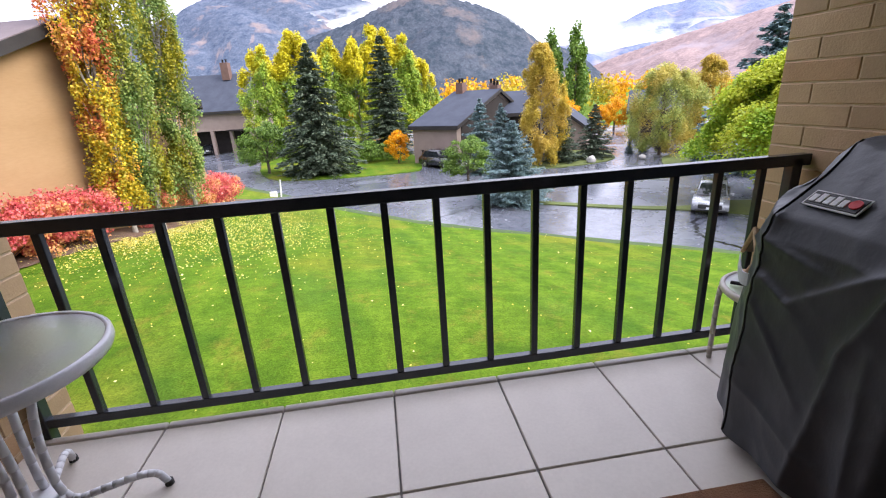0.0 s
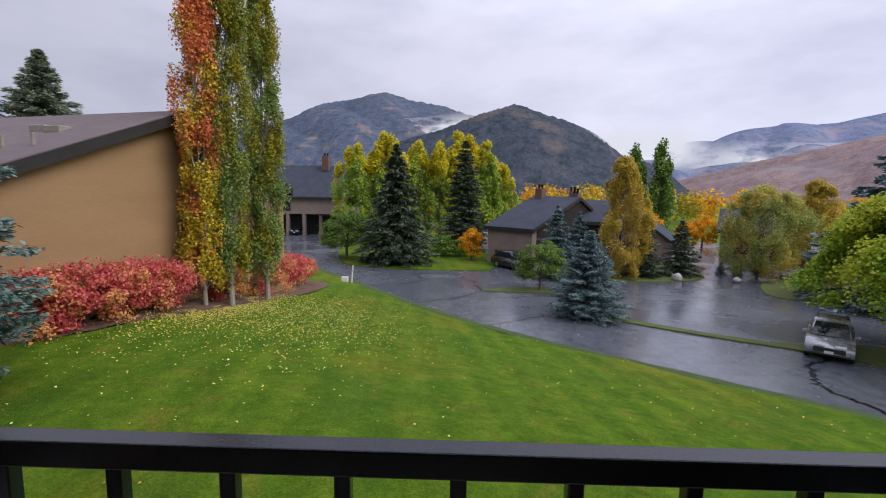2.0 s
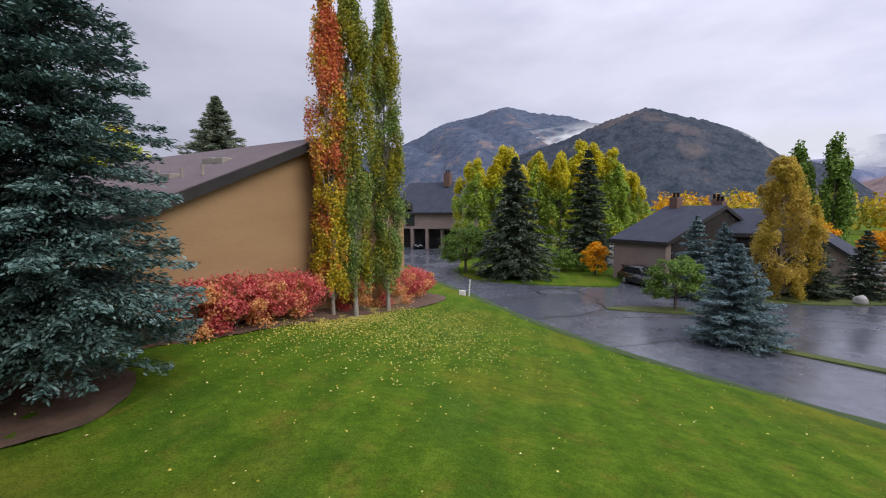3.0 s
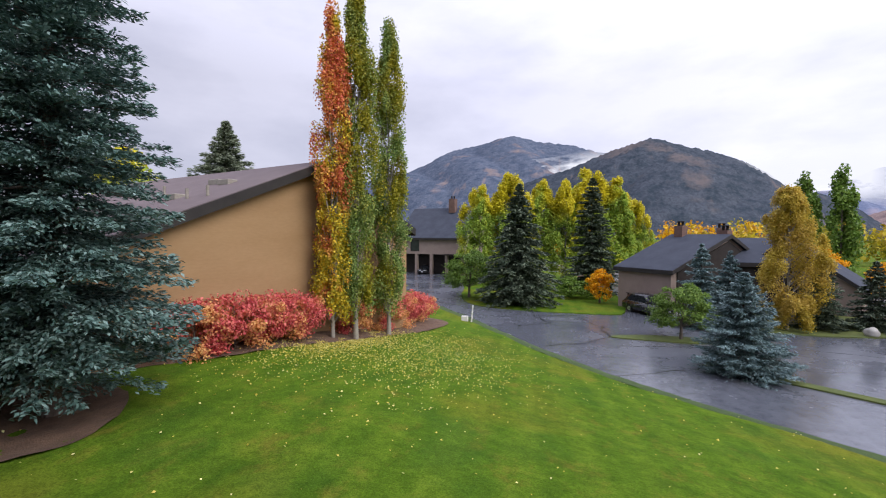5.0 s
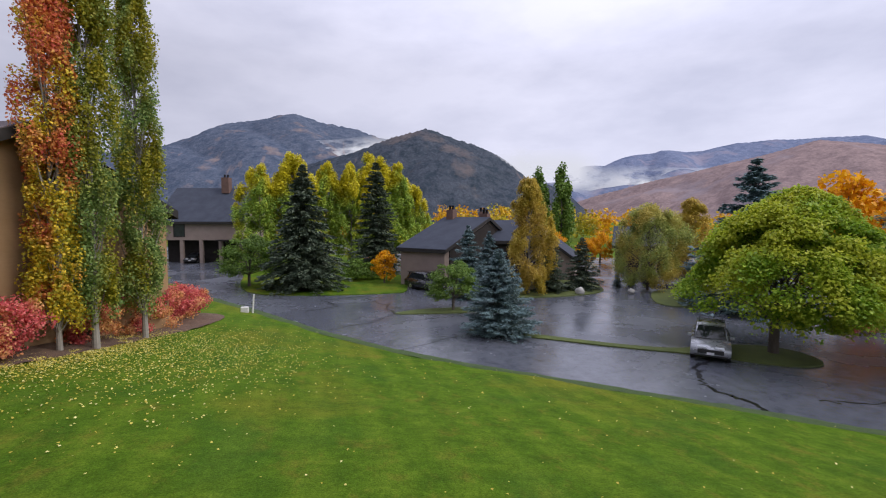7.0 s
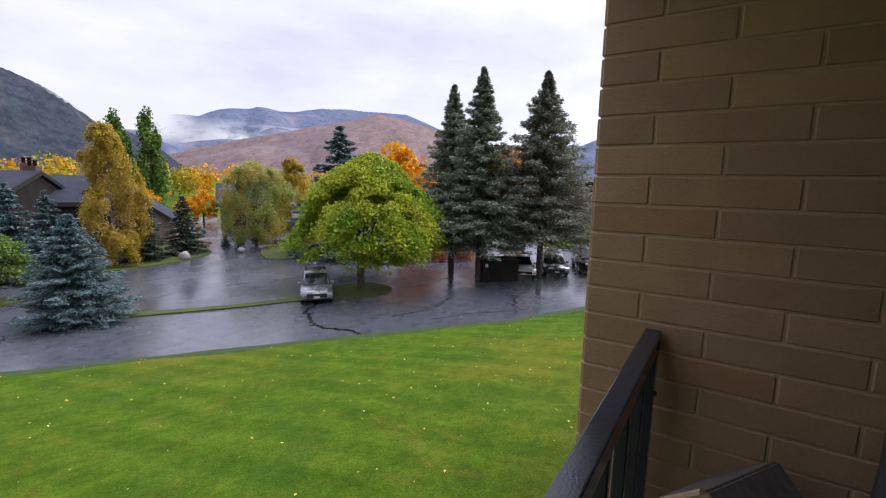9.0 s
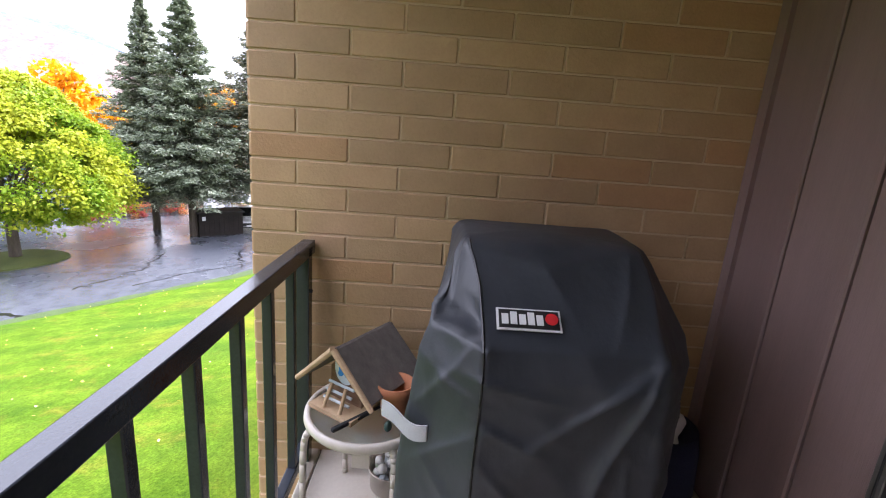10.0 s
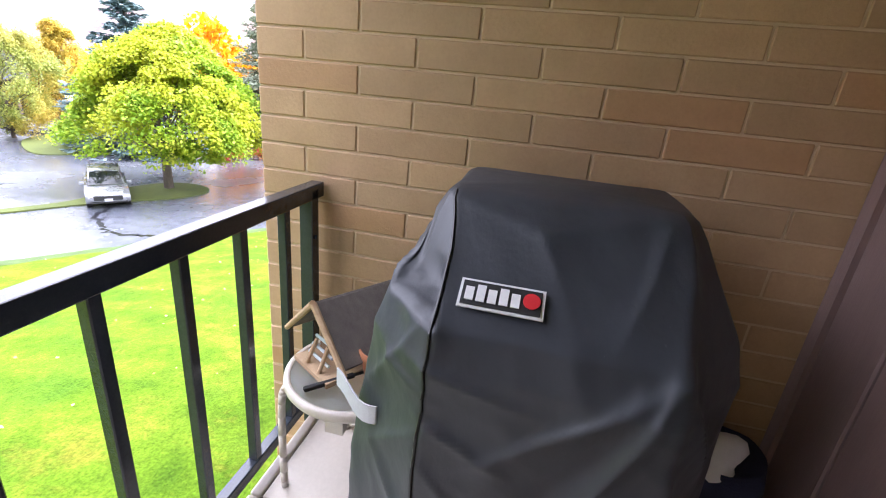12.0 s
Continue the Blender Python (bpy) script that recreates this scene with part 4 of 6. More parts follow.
def mountain(name, label, line, slope, material, seed, rough=1.0, trees=0.0):
    """A range: a ridge line of (x, y, height) with slopes falling away on both sides, cut by gullies."""
    xs = [p[0] for p in line]
    ys = [p[1] for p in line]
    reach = max(p[2] for p in line) / slope + 60
    gx, gy = np.meshgrid(np.linspace(min(xs) - reach, max(xs) + reach, 300), np.linspace(min(ys) - reach, max(ys) + reach * 0.5, 170))
    h = np.full(gx.shape, -200.0)
    for (a, b, p), (c, d, q) in zip(line, line[1:]):
        vx, vy = c - a, d - b
        s = np.clip(((gx - a) * vx + (gy - b) * vy) / (vx * vx + vy * vy), 0, 1)
        dist = np.hypot(gx - a - s * vx, gy - b - s * vy)
        h = np.maximum(h, p + (q - p) * s - slope * dist * (1.0 + 0.0006 * dist))
    top_h = max(p[2] for p in line)
    rng = np.random.default_rng(seed)
    wob = np.zeros(gx.shape)
    for k in range(26):
        f = 0.004 * 1.22 ** k
        a = rng.uniform(0, math.pi)
        wob += np.sin((gx * math.cos(a) + gy * math.sin(a)) * f + rng.uniform(0, 6)) * (2.6 / (f * 100 + 0.4))
    # gullies run down the slopes; single trees roughen the skyline
    spur = np.abs(np.sin(gx * 0.011 + 1.7 * np.sin(gy * 0.006 + seed) + seed)) * np.clip((top_h - h) / 160, 0, 1) * np.clip((h + 40) / 120, 0, 1)
    h = h + wob * rough + 34 * rough * (spur - 0.5 * np.clip((top_h - h) / 160, 0, 1)) + rng.uniform(0, 5.5, gx.shape) * trees
    h = np.maximum(h, ROAD_Z - 12)
    w, k = gx.shape[1], gx.shape[0]
    idx = np.arange(w * k).reshape(k, w)
    faces = np.stack([idx[:-1, :-1], idx[:-1, 1:], idx[1:, 1:], idx[1:, :-1]], -1).reshape(-1, 4)
    me = arrays(name, np.stack([gx, gy, h], -1).reshape(-1, 3), faces, material)
    tagged(new(name, me), label, "mountain", kind="structure")


# forest and ski colours include a bluish haze tint, stronger on the farther one
HAZED_FOREST_HILL = mountain_material("hazed_forest_slope", (0.034, 0.045, 0.058), (0.064, 0.073, 0.090), (0.125, 0.106, 0.104))
HAZED_SKI_HILL = mountain_material("hazed_ski_slope", (0.056, 0.074, 0.110), (0.098, 0.114, 0.152), (0.215, 0.165, 0.152))
# the blue of distance haze is mixed into this base colour
HAZED_BLUE_HILL = mountain_material("far_hazed_slope", (0.105, 0.130, 0.205), (0.165, 0.190, 0.270), (0.24, 0.22, 0.27))
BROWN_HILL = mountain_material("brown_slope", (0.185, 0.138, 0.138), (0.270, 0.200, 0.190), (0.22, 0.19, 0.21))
mountain("backdrop_ski_mountain", "wooded mountain greyed for haze, with bare ski runs", [(-1500, 2500, 300), (-900, 2400, 370), (-640, 2300, 440), (-347, 2250, 490), (60, 2250, 395), (300, 2300, 320)], 0.42, HAZED_SKI_HILL, 1, 0.8, 1.6)
mountain("backdrop_wooded_mountain", "dark wooded mountain with a rounded summit", [(-200, 1620, 180), (40, 1530, 255), (190, 1500, 298), (330, 1500, 254), (450, 1520, 200), (560, 1560, 140), (760, 1620, 15)], 0.5, HAZED_FOREST_HILL, 2, 0.7, 1.5)
mountain("backdrop_hazed_ridge", "far ridge tinted blue for haze, above low cloud", [(900, 2250, 185), (1120, 2200, 268), (1546, 2200, 376), (1700, 2200, 366), (2002, 2200, 425), (2600, 2000, 450)], 0.4, HAZED_BLUE_HILL, 3, 0.7)
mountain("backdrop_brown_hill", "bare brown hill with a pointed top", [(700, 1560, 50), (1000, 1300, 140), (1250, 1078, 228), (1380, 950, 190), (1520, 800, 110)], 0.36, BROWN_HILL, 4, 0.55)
mountain("backdrop_right_ridge", "ridge tinted grey-blue for haze behind the parking place", [(1650, 760, 80), (2172, 445, 212), (2500, 100, 250)], 0.4, HAZED_BLUE_HILL, 5, 0.7)


def mist_material():
    m, n, l, b = shader("self_lit_low_cloud")
    tc = n.new("ShaderNodeTexCoord")
    f = noise_of(n, l, tc.outputs["Object"], 0.006, 6, 0.6, (1, 1, 2.6))
    sep = n.new("ShaderNodeSeparateXYZ")
    l.new(tc.outputs["Generated"], sep.inputs[0])
    up = ramp_of(n, l, sep.outputs[2], [(0.0, (0, 0, 0)), (0.30, (1, 1, 1)), (0.6, (1, 1, 1)), (1.0, (0, 0, 0))])
    ends = ramp_of(n, l, sep.outputs[0], [(0.0, (0, 0, 0)), (0.25, (1, 1, 1)), (0.75, (1, 1, 1)), (1.0, (0, 0, 0))])
    a = mix_of(n, l, 1.0, ramp_of(n, l, f, [(0.34, (0, 0, 0)), (0.50, (0.97, 0.97, 0.97))]), mix_of(n, l, 1.0, up, ends, "MULTIPLY"), "MULTIPLY")
    # emission stands in for the daylight that brightens the cloud
    glow = n.new("ShaderNodeEmission")
    glow.inputs[0].default_value, glow.inputs[1].default_value = (0.70, 0.71, 0.80, 1), 1.0
    clear = n.new("ShaderNodeBsdfTransparent")
    mx = n.new("ShaderNodeMixShader")
    l.new(a, mx.inputs[0])
    l.new(clear.outputs[0], mx.inputs[1])
    l.new(glow.outputs[0], mx.inputs[2])
    l.new(mx.outputs[0], n["Material Output"].inputs[0])
    return m


MIST = mist_material()


def mist(a, b, z0, z1):
    """A bank of low cloud hanging along a mountain's foot, from a to b."""
    n = 40
    verts, faces = [], []
    for i in range(n + 1):
        f = i / n
        x, y = a[0] + (b[0] - a[0]) * f, a[1] + (b[1] - a[1]) * f
        for j in range(5):
            g = j / 4
            verts.append((x + 12 * math.sin(f * 19 + g * 3), y + 40 * math.sin(g * math.pi) * -1, z0 + (z1 - z0) * g + 8 * math.sin(f * 11)))
    for i in range(n):
        for j in range(4):
            k = i * 5 + j
            faces.append((k, k + 5, k + 6, k + 1))
    me = arrays("backdrop_low_cloud", verts, faces, MIST)
    tagged(new("backdrop_low_cloud", me), "white bank of low cloud along the slopes", "cloud", kind="structure")


mist((820, 2020), (2500, 1700), 70, 250)
mist((-480, 2020), (240, 1760), 190, 330)
mist((900, 1480), (1500, 1150), 40, 170)
mist((380, 1420), (800, 1480), 90, 240)


# ---------- far woods ----------
def far_woods():
    rng = np.random.default_rng(77)
    cs, no, ln = [], [], []
    for i in range(190):
        x = rng.uniform(-75, 230)
        y = rng.uniform(105, 190) if x < 90 else rng.uniform(40, 150)
        hgt = rng.uniform(6.5, 10.5) * (1 + (y - 105) / 260)
        m = 170
        v = rng.normal(0, 1, (m, 3))
        v /= np.linalg.norm(v, axis=1, keepdims=True)
        r = rng.random((m, 1)) ** 0.4
        cs.append(np.array([x, y, ROAD_Z + hgt * 0.55]) + v * r * np.array([hgt * 0.36, hgt * 0.36, hgt * 0.47]))
        no.append(v + rng.normal(0, 0.5, (m, 3)))
        ln.append(rng.uniform(0.7, 1.4, m))
    cs, no, ln = np.concatenate(cs), np.concatenate(no), np.concatenate(ln)
    me = sprays("far_woods", cs, rng.normal(0, 1, cs.shape), no, ln, ln * 0.8, WOODS)
    tagged(new("far_woods", me), "far belt of yellow and orange autumn trees", "woods", kind="stuff")


WOODS = leafy("autumn_woods", [(0.0, (0.50, 0.20, 0.01)), (0.5, (0.70, 0.36, 0.012)), (1.0, (0.80, 0.52, 0.02))], 0.035, [(0.0, (0.16, 0.19, 0.03)), (1.0, (0.5, 0.42, 0.03))])
far_woods()


# ---------- fallen leaves and mulch ----------
def scatter_leaves():
    rng = np.random.default_rng(5)
    near_x, near_y = rng.normal(-6.4, 2.3, 5200), rng.normal(16.8, 3.4, 5200)
    wide_x, wide_y = rng.uniform(-12, 26, 900), rng.uniform(0.6, 26, 900)
    ring_x, ring_y = rng.normal(-8.6, 0.7, 6000), rng.normal(16.6, 2.4, 6000)
    x, y = np.concatenate([near_x, wide_x, ring_x]), np.concatenate([near_y, wide_y, ring_y])
    keep = (edge_distance(x, y) > 0.3) & (x > -10.5 + 0.25 * (y - 16.5))
    x, y = x[keep], y[keep]
    bumps = 0.03 * np.sin(x * 0.9 + 1.3 * np.sin(y * 0.5)) * np.sin(y * 0.8 + 0.7)
    c = np.stack([x, y, ground_z(x, y) + bumps + 0.035], 1)
    n = rng.normal(0, 0.35, c.shape)
    n[:, 2] += 1
    ln = rng.uniform(0.03, 0.07, len(x))
    g = rng.normal(0, 1, c.shape)
    g[:, 2] *= 0.25
    me = sprays("fallen_leaves", c, g, n, ln, ln * 0.85, FALLEN)
    tagged(new("fallen_leaves", me), "yellow fallen leaves scattered on the lawn", "leaves", kind="stuff")


scatter_leaves()


def bed(name, outline, label):
    """A mulched bed that lies on the sloping lawn."""
    bm = bmesh.new()
    ring = ring_of(outline, 2)
    verts = [bm.verts.new((x, y, 0)) for x, y in ring]
    bm.faces.new(verts)
    bmesh.ops.triangulate(bm, faces=bm.faces[:])
    bmesh.ops.subdivide_edges(bm, edges=bm.edges[:], cuts=5, use_grid_fill=True)
    for v in bm.verts:
        v.co.z = ground_at(v.co.x, v.co.y) + 0.045 + 0.03 * math.sin(v.co.x * 5.1) * math.sin(v.co.y * 4.3)
    setting(name, bm, MULCH, label, "mulch", True)


bed("mulch_bed", [(-13.5, 6.5), (-11.2, 9.6), (-9.7, 11.4), (-8.7, 14.5), (-8.3, 17.5), (-7.9, 20), (-7.4, 24), (-7.6, 29.5), (-10, 29), (-10, 22), (-11.2, 14), (-13, 9.5)], "brown bark mulch under the red shrubs")
bed("mulch_bed", [(-14, 2.6), (-9.2, 3.6), (-7.9, 5.2), (-8.6, 6.9), (-10.4, 8.2), (-14, 7.5)], "bare brown earth under the spruces")


# ---------- road details ----------
def crack(points, width):
    """A winding seam of tar on the asphalt."""
    rng = np.random.default_rng(int(abs(points[0][0] * 10)) + 3)
    verts, faces = [], []
    fine = []
    for (a, b), (c, d) in zip(points, points[1:]):
        for k in range(9):
            f = k / 9
            fine.append((a + (c - a) * f + rng.normal(0, 0.10), b + (d - b) * f + rng.normal(0, 0.10)))
    for i, (x, y) in enumerate(fine):
        nx, ny = fine[min(i + 1, len(fine) - 1)]
        px, py = fine[max(i - 1, 0)]
        t = Vector((nx - px, ny - py, 0)).normalized()
        w = width * (0.6 + 0.8 * rng.random())
        verts += [(x - t.y * w, y + t.x * w, ROAD_Z + 0.004), (x + t.y * w, y - t.x * w, ROAD_Z + 0.004)]
    for i in range(len(fine) - 1):
        faces.append((2 * i, 2 * i + 1, 2 * i + 3, 2 * i + 2))
    tagged(new("tar_seam", arrays("tar_seam", verts, faces, SEAL)), "dark tar seam sealing a crack in the asphalt", "tar seam", kind="structure")


for pts, w in (([(15.0, 12.9), (15.4, 14.3), (14.9, 16.2), (16.0, 18.2), (18.2, 19.4)], 0.10), ([(2.6, 23.3), (5.2, 25.0), (7.6, 26.4)], 0.05), ([(-1.5, 28.4), (1.2, 30.0), (2.8, 32.4), (2.2, 36), (0.5, 40)], 0.06),
               ([(-4, 34), (-1.5, 36), (-3, 39), (1, 40.5)], 0.07), ([(3.0, 29.8), (5.5, 30.6), (8.5, 31)], 0.05), ([(18, 14.0), (21, 13.2), (25, 13.9)], 0.05), ([(22.5, 9.0), (26, 10.5), (29, 10.2)], 0.05),
               ([(10.8, 27), (15, 27.8), (19, 26)], 0.035), ([(12, 33), (17, 32), (22, 30)], 0.035), ([(6.2, 33.6), (8.6, 30.2), (9.2, 28.6)], 0.06), ([(19, 12.2), (24.5, 8.4)], 0.04)):
    crack(pts, w)

PAINT_WHITE = surface("white_post_paint", (0.5, 0.49, 0.47), (0.66, 0.65, 0.62), 0.6, 4, 60, 0.2)
marker = thing("utility_post", "short leaning white marker post beside the road", "post", (-7.0, 32.0, ground_at(-7.0, 32.0) - 0.02))
bm = bmesh.new()
rod(bm, (0, 0, -0.05), (0.12, 0, 1.3), 0.06, 0.055, 10)
part("post", bm, PAINT_WHITE, marker)
bm = bmesh.new()
box(bm, -0.75, -0.25, -0.15, 0.15, -0.05, 0.45)
soften(bm, 0.04, 2)
part("box", bm, PAINT_WHITE, marker)


# ---------- vehicles ----------
def car_paint(name, dark, light, metal=0.5):
    m = surface(name, dark, light, 0.28, 1.5, 200, 0.0, metal)
    m.node_tree.nodes["Principled BSDF"].inputs["Coat Weight"].default_value = 0.6
    return m


SILVER = car_paint("silver_car_paint", (0.33, 0.34, 0.36), (0.40, 0.41, 0.43))
BLACK_CAR = car_paint("black_car_paint", (0.012, 0.013, 0.016), (0.02, 0.021, 0.025), 0.2)
WHITE_CAR = car_paint("white_car_paint", (0.55, 0.56, 0.58), (0.68, 0.69, 0.71), 0.1)
GREY_CAR = car_paint("grey_car_paint", (0.10, 0.11, 0.13), (0.15, 0.16, 0.18))
CAR_GLASS = surface("car_glass", (0.010, 0.012, 0.014), (0.02, 0.023, 0.026), 0.08, 1, 30, 0.0)
TYRE = surface("tyre_rubber", (0.012, 0.012, 0.012), (0.022, 0.022, 0.022), 0.8, 8, 90, 0.3)
RIM = surface("wheel_rim", (0.35, 0.35, 0.36), (0.5, 0.5, 0.52), 0.3, 8, 90, 0.0, 0.9)
LAMP = surface("lamp_lens", (0.6, 0.62, 0.66), (0.75, 0.77, 0.8), 0.12, 8, 90, 0.0)
PLATE = surface("number_plate", (0.55, 0.56, 0.6), (0.7, 0.7, 0.72), 0.5, 8, 90, 0.0)


def car(label, at, turn, paint, length=4.6, width=1.86, height=1.68, hood=0.26, group="", rack=False):
    """A car whose nose points along local -y."""
    c = thing("car", label, "car", at, turn, group)
    h = height
    n = length / 2
    low, belt = 0.30, h * 0.56
    side = [(-n, low + 0.1), (-n + 0.03, belt * 0.80), (-n + 0.22, belt * 0.94), (-n + length * hood, belt * 1.06), (n - 0.25, belt * 1.08), (n - 0.02, belt * 0.9), (n, low + 0.12), (n - 0.15, low), (-n + 0.15, low)]
    bm = bmesh.new()
    prism(bm, side, -width / 2, width / 2)
    soften(bm, 0.09, 3, 25)
    part("body", bm, paint, c, smooth=True)
    cab = [(-n + length * hood - 0.12, belt), (-n + length * hood + 0.72, h - 0.06), (-n + length * hood + 1.1, h), (n - 0.75, h - 0.03), (n - 0.14, belt)]
    bm = bmesh.new()
    prism(bm, cab, -width / 2 + 0.10, width / 2 - 0.10)
    for v in bm.verts:
        if v.co.z > belt + 0.1:
            v.co.x *= 0.84
    soften(bm, 0.06, 2, 25)
    cabin = part("cabin", bm, paint, c, smooth=True)
    bm = bmesh.new()
    y0, y1, w2 = -n + length * hood - 0.06, -n + length * hood + 0.66, width / 2
    vs = [bm.verts.new(p) for p in ((-w2 + 0.17, y0 - 0.035, belt + 0.09), (w2 - 0.17, y0 - 0.035, belt + 0.09), (w2 - 0.29, y1 - 0.05, h - 0.10), (-w2 + 0.29, y1 - 0.05, h - 0.10))]
    f = bm.faces.new(vs)
    g = bmesh.ops.extrude_face_region(bm, geom=[f])["geom"]
    bmesh.ops.translate(bm, verts=[v for v in g if isinstance(v, bmesh.types.BMVert)], vec=(0, -0.02, 0.02))
    part("windscreen", bm, CAR_GLASS, cabin)
    for s in (-1, 1):
        bm = bmesh.new()
        vs = [bm.verts.new(p) for p in ((s * (w2 - 0.098), y0 + 0.35, belt + 0.1), (s * (w2 - 0.098), n - 0.5, belt + 0.1), (s * (w2 - 0.215), n - 0.9, h - 0.13), (s * (w2 - 0.215), y1 + 0.2, h - 0.13))]
        f = bm.faces.new(vs)
        g = bmesh.ops.extrude_face_region(bm, geom=[f])["geom"]
        bmesh.ops.translate(bm, verts=[v for v in g if isinstance(v, bmesh.types.BMVert)], vec=(s * 0.012, 0, 0.004))
        part("side_window", bm, CAR_GLASS, cabin)
        bm = bmesh.new()
        box(bm, s * (w2 - 0.48) - 0.2, s * (w2 - 0.48) + 0.2, -n - 0.015, -n + 0.2, belt * 0.78, belt * 0.90)
        soften(bm, 0.03, 2)
        part("headlight", bm, LAMP, c)
        bm = bmesh.new()
        box(bm, s * (w2 + 0.08) - 0.10, s * (w2 + 0.08) + 0.10, y0 + 0.3, y0 + 0.42, belt + 0.06, belt + 0.2)
        soften(bm, 0.03, 2)
        part("mirror", bm, paint, c)
        if rack:
            bm = bmesh.new()
            rod(bm, (s * (w2 - 0.32), y1 + 0.5, h + 0.05), (s * (w2 - 0.32), n - 0.9, h + 0.03), 0.02, 0.02, 6)
            part("roof_rail", bm, TYRE, c)
        for y in (-n + length * 0.185, n - length * 0.2):
            bm = bmesh.new()
            rod(bm, (s * (w2 - 0.20), y, 0.335), (s * (w2 + 0.015), y, 0.335), 0.335, 0.335, 20)
            wheel = part("wheel", bm, TYRE, c)
            bm = bmesh.new()
            rod(bm, (s * (w2 + 0.0), y, 0.335), (s * (w2 + 0.024), y, 0.335), 0.21, 0.19, 12)
            part("rim", bm, RIM, wheel)
    bm = bmesh.new()
    box(bm, -w2 + 0.3, w2 - 0.3, -n - 0.02, -n + 0.05, belt * 0.50, belt * 0.74)
    soften(bm, 0.02, 1)
    part("grille", bm, TYRE, c)
    bm = bmesh.new()
    box(bm, -w2 + 0.12, w2 - 0.12, -n - 0.03, -n + 0.1, low, belt * 0.42)
    soften(bm, 0.03, 2)
    part("bumper", bm, TYRE, c)
    bm = bmesh.new()
    box(bm, -0.16, 0.16, -n - 0.045, -n - 0.03, belt * 0.46, belt * 0.6)
    part("number_plate", bm, PLATE, c)
    return c


car("silver sport utility car parked facing the road", (18.75, 20.4, ROAD_Z), -40, SILVER, 4.3, 1.72, 1.56, rack=True)
car("black car parked before the garage", (6.6, 43.5, ROAD_Z), 35, BLACK_CAR, 4.7, 1.85, 1.75)
car("white car parked beside the dark shed", (32.4, 13.0, ROAD_Z), -60, WHITE_CAR, 4.4, 1.8, 1.5, group="parked cars")
car("grey car parked in a row", (34.6, 11.2, ROAD_Z), -62, GREY_CAR, 4.4, 1.8, 1.5, group="parked cars")
car("black pickup car parked in a row", (37.4, 9.2, ROAD_Z), -64, BLACK_CAR, 5.2, 1.95, 1.85, group="parked cars")
car("white car parked at the end of the row", (40.2, 8.0, ROAD_Z), -66, WHITE_CAR, 4.5, 1.8, 1.5, group="parked cars")
car("dark car under the open garage", (-26.5, 76.5, ROAD_Z), 0, BLACK_CAR, 4.5, 1.8, 1.5)

shed = thing("bin_shed", "dark timber bin shed with a flat lid", "shed", (29.8, 13.6, ROAD_Z), -52)
bm = bmesh.new()
box(bm, -1.3, 1.3, -0.8, 0.8, 0, 1.45)
part("body", bm, WOOD_AND_SHADE, shed)
for i in range(9):
    bm = bmesh.new()
    box(bm, -1.3 + i * 0.29, -1.3 + i * 0.29 + 0.27, -0.83, -0.8, 0.05, 1.42)
    part("board", bm, WOOD_AND_SHADE, shed)
bm = bmesh.new()
box(bm, -1.4, 1.4, -0.95, 0.9, 1.45, 1.53)
part("roof", bm, FASCIA, shed)
bm = bmesh.new()
box(bm, -1.12, -0.92, -0.845, -0.83, 1.0, 1.25)
part("sign", bm, PLATE, shed, "small white sign")

STONE = surface("pale_stone", (0.3, 0.29, 0.27), (0.45, 0.43, 0.4), 0.9, 3, 30, 0.6)
for i, (x, y, s) in enumerate(((8.6, 41.0, 0.38), (20.3, 38.3, 0.42), (25.3, 38.0, 0.3))):
    bm = bmesh.new()
    bmesh.ops.create_icosphere(bm, subdivisions=3, radius=s)
    for v in bm.verts:
        v.co *= 1 + 0.22 * noise.noise(v.co * 3 + Vector((i * 7, 0, 0)))
        v.co.z *= 0.9
    rock = part("boulder", bm, STONE, smooth=True)
    rock.location = (x, y, VERGE_Z + s * 0.6)
    tagged(rock, "pale boulder at the edge of the planting bed", "boulder", "boulders")

fence = thing("fence", "weathered tan board fence behind the spruces", "fence", (32.0, 23.2, ROAD_Z), -42)
FENCE_WOOD = surface("fence_wood", (0.22, 0.16, 0.11), (0.32, 0.24, 0.17), 0.9, 3, 30, 0.5, stretch=(4, 4, 0.5), each=0.12)
bm = bmesh.new()
box(bm, 0, 0.27, 0, 0.04, 0, 1.5)
slat_mesh = mesh_of("slat", bm, FENCE_WOOD)
for i in range(24):
    part("slat", slat_mesh, FENCE_WOOD, fence).location.x = i * 0.3
for z in (0.35, 1.1):
    bm = bmesh.new()
    box(bm, 0, 7.2, 0.04, 0.1, z, z + 0.1)
    part("rail", bm, FENCE_WOOD, fence)
for x, y, s in ((31.2, 22.6, 0.75), (33.0, 21.0, 0.7), (35.0, 19.4, 0.8)):
    tree("shrub", "low red shrub before the board fence", red, x, y, ROAD_Z, x * 40, s, "shrubs by the fence", "shrub")



# ---------- back of the balcony: siding, sliding door and the room behind ----------
DOOR_X0, DOOR_X1, DOOR_TOP = -0.42, 1.66, 2.08
siding = thing("wall_south", "brown vertical board siding beside the sliding door", "siding", kind="structure")
for x0, x1 in ((2.145, RIGHT_X), (1.875, 2.135), (1.638, 1.865), (-0.69, DOOR_X0 - 0.01), (-0.98, -0.70), (LEFT_X, -0.99)):
    bm = bmesh.new()
    box(bm, x0, x1, BACK_Y - 0.03, BACK_Y, -0.01, TOP_Z)
    soften(bm, 0.006, 1)
    part("board", bm, SIDING, siding)
bm = bmesh.new()
box(bm, DOOR_X0 - 0.01, 1.668, BACK_Y - 0.03, BACK_Y, DOOR_TOP + 0.05, TOP_Z)
